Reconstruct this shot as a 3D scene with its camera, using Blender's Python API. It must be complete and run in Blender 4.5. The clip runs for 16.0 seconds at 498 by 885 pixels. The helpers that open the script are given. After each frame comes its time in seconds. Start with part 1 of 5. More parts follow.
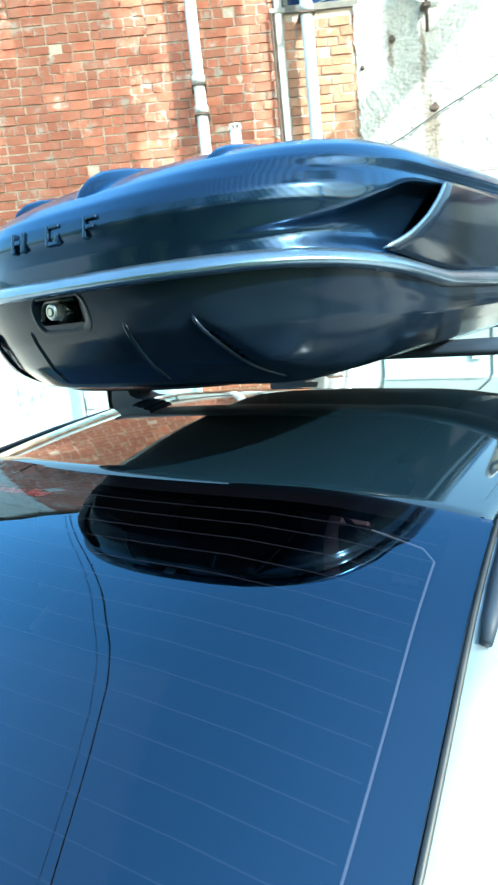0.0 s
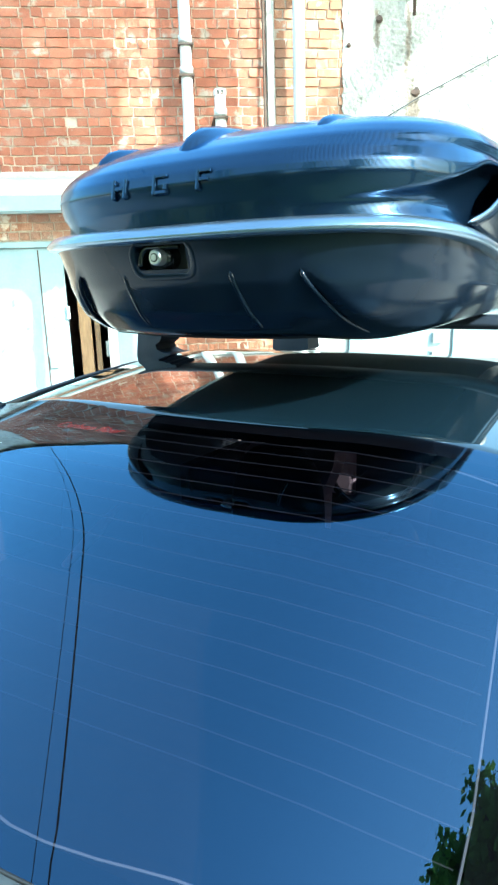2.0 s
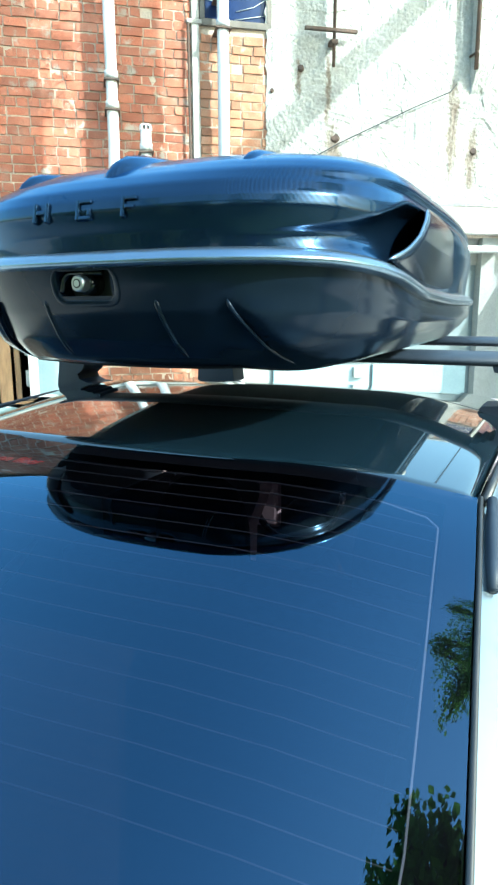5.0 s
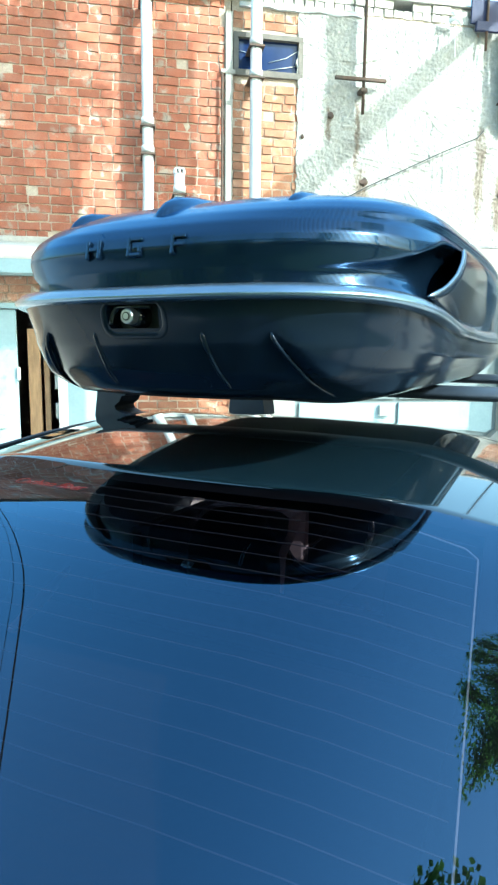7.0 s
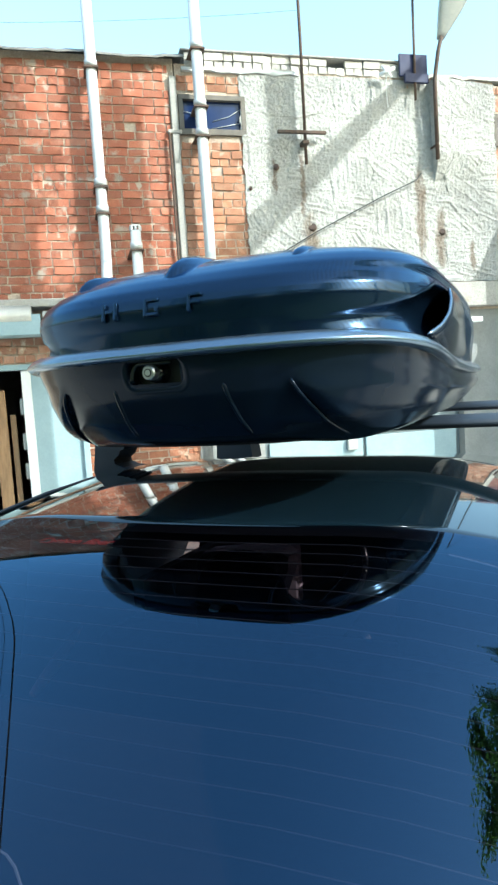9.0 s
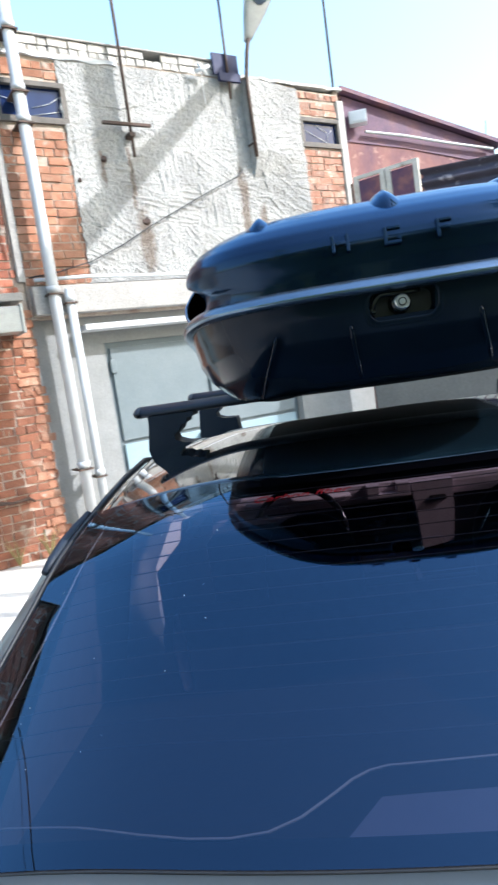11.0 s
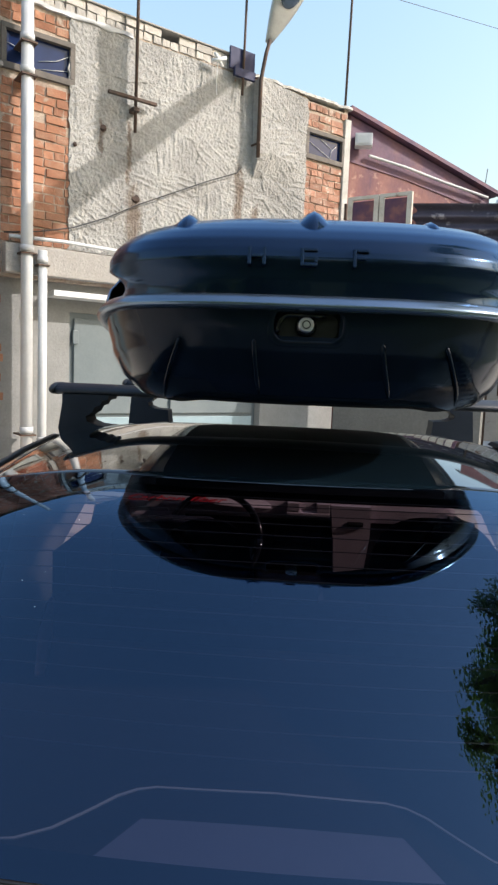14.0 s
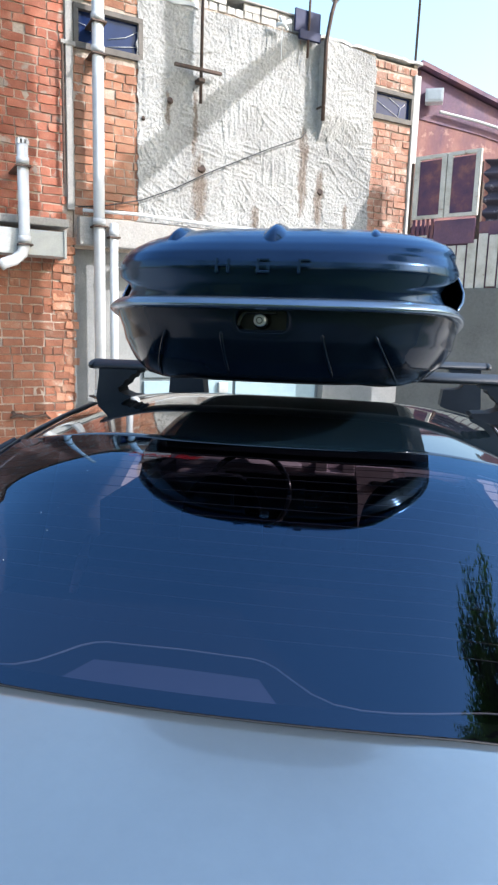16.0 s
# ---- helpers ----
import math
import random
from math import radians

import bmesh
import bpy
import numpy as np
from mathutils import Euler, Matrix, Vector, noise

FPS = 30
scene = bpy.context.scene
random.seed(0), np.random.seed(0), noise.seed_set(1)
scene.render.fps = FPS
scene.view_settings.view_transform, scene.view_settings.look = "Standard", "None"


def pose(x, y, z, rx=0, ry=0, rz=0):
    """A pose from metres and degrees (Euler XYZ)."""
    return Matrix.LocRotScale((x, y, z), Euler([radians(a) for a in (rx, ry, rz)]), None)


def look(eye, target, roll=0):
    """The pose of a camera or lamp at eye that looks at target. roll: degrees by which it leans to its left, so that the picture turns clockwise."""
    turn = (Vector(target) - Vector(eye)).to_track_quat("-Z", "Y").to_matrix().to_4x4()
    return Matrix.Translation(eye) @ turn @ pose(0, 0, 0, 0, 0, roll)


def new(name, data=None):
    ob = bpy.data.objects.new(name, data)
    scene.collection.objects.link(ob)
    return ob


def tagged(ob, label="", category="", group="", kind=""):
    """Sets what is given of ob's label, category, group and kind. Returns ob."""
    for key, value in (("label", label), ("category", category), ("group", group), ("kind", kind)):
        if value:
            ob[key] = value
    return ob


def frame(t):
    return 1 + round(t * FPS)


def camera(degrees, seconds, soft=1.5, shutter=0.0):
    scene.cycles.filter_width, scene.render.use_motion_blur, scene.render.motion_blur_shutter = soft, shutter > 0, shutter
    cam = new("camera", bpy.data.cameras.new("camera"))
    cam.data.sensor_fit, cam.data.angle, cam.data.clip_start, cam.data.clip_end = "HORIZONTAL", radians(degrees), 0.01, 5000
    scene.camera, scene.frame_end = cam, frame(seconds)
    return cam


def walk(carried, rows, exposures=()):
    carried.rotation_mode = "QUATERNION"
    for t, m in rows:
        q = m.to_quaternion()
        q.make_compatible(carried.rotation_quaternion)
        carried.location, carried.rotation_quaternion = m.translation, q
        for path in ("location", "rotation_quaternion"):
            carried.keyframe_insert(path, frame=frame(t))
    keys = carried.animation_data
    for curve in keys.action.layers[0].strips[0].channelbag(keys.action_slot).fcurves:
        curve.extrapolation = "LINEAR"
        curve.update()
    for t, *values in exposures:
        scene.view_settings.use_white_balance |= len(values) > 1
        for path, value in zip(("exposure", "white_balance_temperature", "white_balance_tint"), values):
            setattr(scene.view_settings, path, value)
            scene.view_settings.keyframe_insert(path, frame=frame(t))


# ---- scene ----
# ---------------------------------------------------------------- camera
LENS = 41.40
# seconds, x, y, z, pitch, roll, yaw
PATH = [
    (0, -1.4935, -6.7092, 1.5594, -11.51, -6.12, -0.75),
    (0.5, -1.6661, -6.7572, 1.5697, -11.96, -2.11, -11.11),
    (1, -1.7303, -6.7810, 1.5617, -14.01, 1.03, -13.49),
    (1.5, -1.7004, -6.7866, 1.5375, -15.90, -1.53, -7.74),
    (2, -1.7075, -6.7884, 1.5498, -14.11, -1.79, -5.66),
    (2.5, -1.7130, -6.7751, 1.5466, -15.47, -0.98, -7.45),
    (3, -1.7255, -6.7758, 1.5473, -14.00, -0.37, -6.20),
    (3.5, -1.7444, -6.7780, 1.5459, -11.67, 0.62, -10.58),
    (4, -1.7227, -6.7893, 1.5493, -10.77, 1.19, -12.94),
    (4.2, -1.7149, -6.7889, 1.5555, -10.85, 0.21, -12.93),
    (6.3, -1.7052, -6.7469, 1.5202, -12.54, -0.44, -11.74),
    (6.5, -1.7288, -6.7633, 1.5308, -9.94, -0.31, -9.15),
    (7, -1.7383, -6.7909, 1.5372, -8.24, 0.52, -10.44),
    (7.5, -1.7406, -6.8004, 1.5444, -8.57, 1.01, -11.28),
    (8, -1.7415, -6.7964, 1.5439, -8.39, 1.76, -8.94),
    (8.2, -1.7375, -6.8240, 1.5371, -7.93, 0.34, -8.75),
    (10.3, -2.2811, -6.6368, 1.5586, -0.86, -6.12, -22.21),
    (10.5, -2.3570, -6.5758, 1.5539, -3.50, -5.18, -22.99),
    (11, -2.5103, -6.4859, 1.5092, -6.06, -8.37, -32.05),
    (11.5, -2.5772, -6.4196, 1.5234, -7.79, -3.42, -45.71),
    (12, -2.4469, -6.4888, 1.5217, -5.64, 0.40, -43.52),
    (12.5, -2.3445, -6.5568, 1.5091, -7.05, -1.78, -42.26),
    (13, -2.3614, -6.5573, 1.5011, -6.47, 0.42, -40.22),
    (13.5, -2.3778, -6.5570, 1.5002, -7.42, 0.52, -37.47),
    (14, -2.3985, -6.5399, 1.5100, -6.30, 2.32, -35.52),
    (14.5, -2.4031, -6.5623, 1.5251, -5.82, 0.96, -32.12),
    (15, -2.3856, -6.6865, 1.5424, -5.29, -0.95, -34.10),
    (15.5, -2.4174, -6.8094, 1.5452, -7.34, 4.02, -28.96),
    (16, -2.3713, -6.8907, 1.5684, -9.93, 1.76, -28.53),
]
cam = camera(LENS, 16.0, soft=2.3, shutter=0.2)
EXPOSURES = [(0, 2.6, 5380, -9), (0.5, 2.6, 5380, -9), (1.0, 2.3, 5380, -9), (1.5, 3.0, 5380, -9), (2.0, 2.83, 5380, -9), (3.0, 2.83, 5380, -9), (3.5, 2.6, 5380, -9), (4.0, 2.4, 5380, -9), (6.5, 2.4, 5380, -9), (7.5, 2.35, 5380, -9), (8.2, 2.3, 5380, -9), (10.3, 0.87, 6200, 13), (10.5, 0.87, 6200, 13), (11, 1.67, 5560, 12), (11.5, 1.27, 5980, 16), (12, 0.81, 6280, 15), (12.5, 0.86, 6290, 15), (13, 0.66, 6300, 15), (13.5, 1.07, 6310, 15), (14, 1.07, 6320, 15), (14.5, 0.88, 6330, 15), (15, 0.84, 6230, 15), (15.5, 1.22, 5830, 15), (16, 1.57, 5680, 14)]
walk(cam, [(t, pose(x, y, z, 90 + p, 0, yaw) @ pose(0, 0, 0, 0, 0, roll)) for t, x, y, z, p, roll, yaw in PATH], EXPOSURES)

# ---------------------------------------------------------------- light
SUN = Vector((1.0, -1.0, 0.93)).normalized()
world = bpy.data.worlds.new("sky")
scene.world = world
world.use_nodes = True
wn = world.node_tree
sky = wn.nodes.new("ShaderNodeTexSky")
sky.sky_type = "NISHITA"
sky.sun_disc = False
sky.sun_elevation = math.asin(SUN.z)
sky.sun_rotation = math.atan2(SUN.x, SUN.y)
sky.air_density, sky.dust_density, sky.ozone_density = 2.3, 3.7, 4.1
wn.links.new(sky.outputs[0], wn.nodes["Background"].inputs[0])
wn.nodes["Background"].inputs[1].default_value = 0.15
lamp = bpy.data.lights.new("sun", "SUN")
lamp.energy, lamp.angle, lamp.color = 2.65, radians(0.12), (1.0, 0.93, 0.82)
new("sun", lamp).matrix_world = look(SUN * 60, (0, 0, 0))


# ---------------------------------------------------------------- materials
def ramp_mix(nt, fac, colours):
    r = nt.nodes.new("ShaderNodeValToRGB")
    n = len(colours)
    while len(r.color_ramp.elements) < n:
        r.color_ramp.elements.new(0.5)
    for k, (pos, c) in enumerate(colours):
        r.color_ramp.elements[k].position = pos
        r.color_ramp.elements[k].color = (*c, 1)
    nt.links.new(fac, r.inputs[0])
    return r.outputs[0]


def noise_node(nt, scale, detail=6.0, rough=0.6, coord="Object", stretch=None):
    if coord == "World":
        tc, coord = nt.nodes.new("ShaderNodeNewGeometry"), "Position"
    else:
        tc = nt.nodes.new("ShaderNodeTexCoord")
    n = nt.nodes.new("ShaderNodeTexNoise")
    n.inputs["Scale"].default_value, n.inputs["Detail"].default_value, n.inputs["Roughness"].default_value = scale, detail, rough
    if stretch:
        mp = nt.nodes.new("ShaderNodeMapping")
        mp.inputs["Scale"].default_value = stretch
        nt.links.new(tc.outputs[coord], mp.inputs[0])
        nt.links.new(mp.outputs[0], n.inputs[0])
    else:
        nt.links.new(tc.outputs[coord], n.inputs[0])
    return n.outputs["Fac"]


def blend(nt, fac, a, b, mode="MIX"):
    m = nt.nodes.new("ShaderNodeMix")
    m.data_type, m.blend_type = "RGBA", mode
    for src, sock in ((fac, m.inputs[0]), (a, m.inputs[6]), (b, m.inputs[7])):
        if isinstance(src, (int, float)):
            sock.default_value = src
        elif isinstance(src, tuple):
            sock.default_value = (*src, 1)
        else:
            nt.links.new(src, sock)
    return m.outputs[2]


def surface(name, colours, scale=6.0, rough=(0.6, 0.8), metal=0.0, bump=0.0, bump_scale=60.0, fine=0.25, stains=None,
            vary=0.0, coat=0.0, spec=0.5, stretch=None, coord="Object"):
    """A worn surface: large patches of the given colours, fine grain over them, relief, and stains of their own shape."""
    m = bpy.data.materials.new(name)
    m.use_nodes = True
    nt = m.node_tree
    b = nt.nodes["Principled BSDF"]
    big = noise_node(nt, scale, 5, 0.6, coord, stretch)
    k = len(colours)
    col = ramp_mix(nt, big, [(0.3 + 0.4 * i / max(k - 1, 1), c) for i, c in enumerate(colours)])
    if fine:
        grain = noise_node(nt, scale * 14, 4, 0.7, coord, stretch)
        shade = ramp_mix(nt, grain, [(0.25, (1 - fine,) * 3), (0.75, (1.0,) * 3)])
        col = blend(nt, 1.0, col, shade, "MULTIPLY")
    if stains:
        sc, lo, colour = stains
        st = noise_node(nt, sc, 8, 0.65, coord)
        mask = ramp_mix(nt, st, [(lo, (0, 0, 0)), (min(lo + 0.08, 1), (1, 1, 1))])
        col = blend(nt, mask, col, colour)
    if vary:
        oi = nt.nodes.new("ShaderNodeObjectInfo")
        v = ramp_mix(nt, oi.outputs["Random"], [(0.0, (1 - vary,) * 3), (1.0, (1.0,) * 3)])
        col = blend(nt, 1.0, col, v, "MULTIPLY")
    nt.links.new(col, b.inputs["Base Color"])
    rr = nt.nodes.new("ShaderNodeMapRange")
    rr.inputs[3].default_value, rr.inputs[4].default_value = rough
    nt.links.new(noise_node(nt, scale * 3, 4, 0.6, coord), rr.inputs[0])
    nt.links.new(rr.outputs[0], b.inputs["Roughness"])
    b.inputs["Metallic"].default_value = metal
    b.inputs["Coat Weight"].default_value = coat
    b.inputs["Coat Roughness"].default_value = 0.03
    b.inputs["Specular IOR Level"].default_value = spec
    if bump:
        bn = nt.nodes.new("ShaderNodeBump")
        bn.inputs["Strength"].default_value, bn.inputs["Distance"].default_value = min(bump, 1.0), 0.01 * max(bump, 1.0)
        nt.links.new(noise_node(nt, bump_scale, 8, 0.65, coord), bn.inputs["Height"])
        nt.links.new(bn.outputs[0], b.inputs["Normal"])
    return m


def glass_material(name, tint, ior=1.6, rough=0.0, sheen=(0.96, 0.98, 1)):
    m = bpy.data.materials.new(name)
    m.use_nodes = True
    nt = m.node_tree
    nt.nodes.remove(nt.nodes["Principled BSDF"])
    out = nt.nodes["Material Output"]
    g = nt.nodes.new("ShaderNodeBsdfGlossy")
    g.inputs["Roughness"].default_value = rough
    g.inputs["Color"].default_value = (*sheen, 1)
    t = nt.nodes.new("ShaderNodeBsdfTransparent")
    t.inputs["Color"].default_value = (*tint, 1)
    fr = nt.nodes.new("ShaderNodeFresnel")
    fr.inputs["IOR"].default_value = ior
    mx = nt.nodes.new("ShaderNodeMixShader")
    nt.links.new(fr.outputs[0], mx.inputs[0])
    nt.links.new(t.outputs[0], mx.inputs[1])
    nt.links.new(g.outputs[0], mx.inputs[2])
    nt.links.new(mx.outputs[0], out.inputs[0])
    return m


M = {}
M["brick"] = surface("brick_red", [(0.387, 0.117, 0.063), (0.468, 0.164, 0.096), (0.513, 0.234, 0.155)], 5, (0.85, 0.95), bump=0.8, bump_scale=70,
                     fine=0.4, stains=(5.5, 0.565, (0.44, 0.37, 0.31)), vary=0.42, coord="World")
M["brick_dark"] = surface("brick_dark_red", [(0.26, 0.092, 0.047), (0.315, 0.125, 0.068), (0.345, 0.165, 0.098)], 5, (0.85, 0.95), bump=0.8, bump_scale=70,
                          fine=0.4, stains=(5.0, 0.60, (0.40, 0.32, 0.25)), vary=0.38, coord="World")
M["brick_orange"] = surface("brick_orange", [(0.414, 0.168, 0.090), (0.475, 0.224, 0.129), (0.510, 0.304, 0.203)], 5, (0.8, 0.95), bump=0.7, bump_scale=90,
                            fine=0.4, stains=(6, 0.58, (0.44, 0.38, 0.31)), vary=0.4, coord="World")
M["brick_white"] = surface("brick_white", [(0.50, 0.47, 0.42), (0.62, 0.59, 0.54)], 12, (0.8, 0.95), bump=0.6, bump_scale=80, fine=0.3, vary=0.25, stains=(4, 0.6, (0.30, 0.24, 0.18)), coord="World")
M["mortar"] = surface("mortar", [(0.34, 0.25, 0.20), (0.50, 0.42, 0.34), (0.38, 0.28, 0.22)], 4, (0.85, 0.95), bump=1.2, bump_scale=50, fine=0.4)


RUNS = [(0.30, 4.0, 3.55, 0.03), (0.60, 4.1, 3.30, 0.04), (0.66, 3.42, 2.65, 0.12), (1.97, 3.95, 2.80, 0.085), (2.21, 3.46, 2.72, 0.085), (2.60, 3.1, 2.7, 0.05), (1.35, 2.95, 2.62, 0.06)]


def plaster_material():
    m = surface("rough_plaster", [(0.265, 0.262, 0.250), (0.378, 0.375, 0.356), (0.458, 0.455, 0.433)], 1.3, (0.85, 0.95), bump=1.6, bump_scale=48, fine=0.32,
                stains=(2.2, 0.71, (0.34, 0.29, 0.22)))
    nt = m.node_tree
    b = nt.nodes["Principled BSDF"]
    old = b.inputs["Base Color"].links[0].from_socket
    tc = nt.nodes.new("ShaderNodeTexCoord")
    sep = nt.nodes.new("ShaderNodeSeparateXYZ")
    nt.links.new(tc.outputs["Object"], sep.inputs[0])

    def calc(op, a, c):
        n = nt.nodes.new("ShaderNodeMath")
        n.operation = op
        for k, v in enumerate((a, c)):
            if isinstance(v, (int, float)):
                n.inputs[k].default_value = v
            else:
                nt.links.new(v, n.inputs[k])
        return n.outputs[0]

    rag = calc("SUBTRACT", noise_node(nt, 9, 6, 0.65), 0.5)
    streak = noise_node(nt, 1.0, 6, 0.7, "Object", (38.0, 1.0, 5.0))
    total = None
    # rust runs: place along the wall, top, bottom, half width
    for x, top, low, w in RUNS:
        dx = calc("DIVIDE", calc("ADD", calc("SUBTRACT", sep.outputs[0], x), calc("MULTIPLY", rag, 0.17)), w)
        dz = calc("DIVIDE", calc("ADD", calc("SUBTRACT", sep.outputs[2], (top + low) / 2), calc("MULTIPLY", rag, 0.3)), (top - low) / 2)
        d = calc("SUBTRACT", 1.0, calc("ADD", calc("MULTIPLY", dx, dx), calc("POWER", calc("ABSOLUTE", dz, 0.0), 4.0)))
        d = calc("MAXIMUM", d, 0.0)
        total = d if total is None else calc("MAXIMUM", total, d)
    mask = calc("MULTIPLY", total, calc("MULTIPLY", streak, 1.7))
    mask = ramp_mix(nt, mask, [(0.16, (0, 0, 0)), (0.80, (0.8, 0.8, 0.8))])
    nt.links.new(blend(nt, mask, old, (0.105, 0.070, 0.046)), b.inputs["Base Color"])
    return m


M["plaster"] = plaster_material()
M["render_grey"] = surface("smooth_grey_render", [(0.215, 0.22, 0.215), (0.265, 0.27, 0.265)], 3, (0.8, 0.95), bump=0.5, bump_scale=40, fine=0.2,
                           stains=(3, 0.68, (0.28, 0.26, 0.23)))
M["concrete"] = surface("concrete", [(0.323, 0.306, 0.284), (0.408, 0.391, 0.361)], 4, (0.85, 0.95), bump=0.8, bump_scale=45, fine=0.3,
                        stains=(3, 0.64, (0.27, 0.22, 0.17)))
M["ground"] = surface("concrete_yard", [(0.56, 0.51, 0.43), (0.66, 0.61, 0.53), (0.60, 0.55, 0.46)], 0.7, (0.85, 0.97), bump=0.8, bump_scale=20, fine=0.3,
                      stains=(0.5, 0.62, (0.25, 0.23, 0.19)), coord="Generated")
M["pipe"] = surface("painted_pipe", [(0.434, 0.447, 0.453), (0.504, 0.518, 0.526)], 8, (0.45, 0.6), bump=0.15, fine=0.15, stains=(9, 0.68, (0.40, 0.33, 0.26)))
M["galvanised"] = surface("galvanised_sheet", [(0.360, 0.375, 0.375), (0.450, 0.465, 0.458)], 6, (0.35, 0.55), metal=0.55, bump=0.2, fine=0.2, stains=(5, 0.66, (0.36, 0.31, 0.25)))
M["iron"] = surface("rusty_iron", [(0.05, 0.04, 0.035), (0.11, 0.065, 0.045)], 14, (0.6, 0.85), metal=0.3, bump=0.4, fine=0.3)
# the half shade on the doors is put into this darkened blue
M["door_blue"] = surface("door_paint_pale_blue", [(0.208, 0.291, 0.326), (0.250, 0.341, 0.381)], 3, (0.45, 0.6), bump=0.2, bump_scale=30, fine=0.12, stains=(4, 0.72, (0.30, 0.22, 0.16)))
M["door_grey"] = surface("door_paint_grey", [(0.11, 0.14, 0.152), (0.14, 0.17, 0.182)], 3, (0.45, 0.6), bump=0.2, bump_scale=30, fine=0.12, stains=(4, 0.74, (0.25, 0.2, 0.16)))
M["white_metal"] = surface("white_metal", [(0.561, 0.585, 0.598), (0.646, 0.662, 0.678)], 5, (0.4, 0.55), bump=0.1, fine=0.1, stains=(6, 0.72, (0.42, 0.36, 0.30)))
M["wood"] = surface("old_plank", [(0.20, 0.12, 0.06), (0.34, 0.21, 0.11)], 5, (0.6, 0.8), bump=0.4, stretch=(8, 8, 1), fine=0.3)
# near-black colour stands for the unlit inside of garages and windows
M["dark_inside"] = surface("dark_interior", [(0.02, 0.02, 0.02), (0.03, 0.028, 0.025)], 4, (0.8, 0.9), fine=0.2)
M["roof_felt"] = surface("roofing_felt", [(0.15, 0.145, 0.135), (0.25, 0.24, 0.225)], 6, (0.8, 0.95), bump=0.6, fine=0.3)
M["blue_sheet"] = surface("blue_sheet", [(0.010, 0.014, 0.055), (0.018, 0.024, 0.075)], 6, (0.6, 0.8), fine=0.2)
M["red_shed"] = surface("rusty_red_sheet", [(0.13, 0.055, 0.085), (0.25, 0.105, 0.095), (0.33, 0.16, 0.125)], 2.2, (0.6, 0.85), bump=0.3, fine=0.3,
                        stains=(2.6, 0.56, (0.46, 0.27, 0.21)), stretch=(1, 1, 0.5))
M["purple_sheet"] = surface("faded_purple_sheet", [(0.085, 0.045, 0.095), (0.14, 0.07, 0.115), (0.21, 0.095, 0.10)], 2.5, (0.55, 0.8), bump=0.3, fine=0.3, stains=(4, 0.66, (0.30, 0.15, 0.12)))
M["maroon"] = surface("maroon_paint", [(0.055, 0.025, 0.075), (0.11, 0.04, 0.075), (0.27, 0.11, 0.085)], 4.5, (0.45, 0.7), fine=0.25, stains=(5, 0.64, (0.36, 0.19, 0.14)))
M["cream"] = surface("flaking_cream_paint", [(0.42, 0.38, 0.31), (0.60, 0.56, 0.49), (0.66, 0.63, 0.57)], 5, (0.6, 0.8), bump=0.4, fine=0.25, stains=(7, 0.62, (0.22, 0.12, 0.08)))
M["white_plaster"] = surface("limewashed_plaster", [(0.44, 0.43, 0.40), (0.60, 0.59, 0.55)], 7, (0.85, 0.95), bump=1.2, bump_scale=40, fine=0.25, stains=(5, 0.64, (0.40, 0.34, 0.27)))
M["brick_pale"] = surface("brick_pale", [(0.396, 0.168, 0.098), (0.495, 0.264, 0.179), (0.540, 0.360, 0.281)], 7, (0.8, 0.95), bump=0.9, bump_scale=60,
                          fine=0.4, stains=(5, 0.55, (0.62, 0.54, 0.45)), vary=0.38, coord="World")
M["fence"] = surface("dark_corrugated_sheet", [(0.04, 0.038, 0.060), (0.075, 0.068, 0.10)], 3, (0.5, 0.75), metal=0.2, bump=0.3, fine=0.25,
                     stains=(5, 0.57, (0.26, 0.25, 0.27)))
M["old_white"] = surface("flaking_white_sheet", [(0.38, 0.38, 0.36), (0.48, 0.48, 0.46)], 3, (0.5, 0.75), bump=0.3, fine=0.2, stains=(4.5, 0.57, (0.16, 0.075, 0.045)))
M["brown_wall"] = surface("dark_red_wall", [(0.14, 0.05, 0.06), (0.20, 0.08, 0.085)], 2, (0.6, 0.8), fine=0.2)
M["truck_white"] = surface("truck_white", [(0.68, 0.70, 0.72), (0.74, 0.76, 0.77)], 2, (0.3, 0.45), fine=0.06)
M["amber"] = surface("amber_panel", [(0.55, 0.38, 0.16), (0.62, 0.45, 0.2)], 4, (0.3, 0.5), fine=0.1)
M["paint"] = surface("car_paint_grey_teal", [(0.10, 0.145, 0.155), (0.115, 0.16, 0.17)], 3, (0.2, 0.26), metal=0.8, fine=0.08, coat=0.6)
M["trunk_paint"] = surface("car_paint_silver_blue", [(0.205, 0.245, 0.275), (0.225, 0.27, 0.30)], 3, (0.26, 0.32), metal=0.75, fine=0.05, coat=0.8)
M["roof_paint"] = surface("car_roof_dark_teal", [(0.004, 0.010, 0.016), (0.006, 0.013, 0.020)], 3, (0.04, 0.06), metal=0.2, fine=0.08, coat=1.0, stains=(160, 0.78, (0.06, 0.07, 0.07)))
# a blue reflection is put into the base colour of this black plastic
M["box_base"] = surface("box_black_plastic", [(0.004, 0.008, 0.017), (0.006, 0.011, 0.021)], 8, (0.13, 0.17), metal=0.25, fine=0.1, spec=0.16)
M["panel_concrete"] = surface("weathered_concrete", [(0.13, 0.13, 0.12), (0.18, 0.18, 0.17)], 2, (0.85, 0.95), bump=0.6, fine=0.3, stains=(1.5, 0.56, (0.13, 0.13, 0.12)))
M["frame_dark"] = surface("dark_window_frame", [(0.10, 0.09, 0.08), (0.17, 0.15, 0.13)], 9, (0.7, 0.9), bump=0.3, fine=0.3)
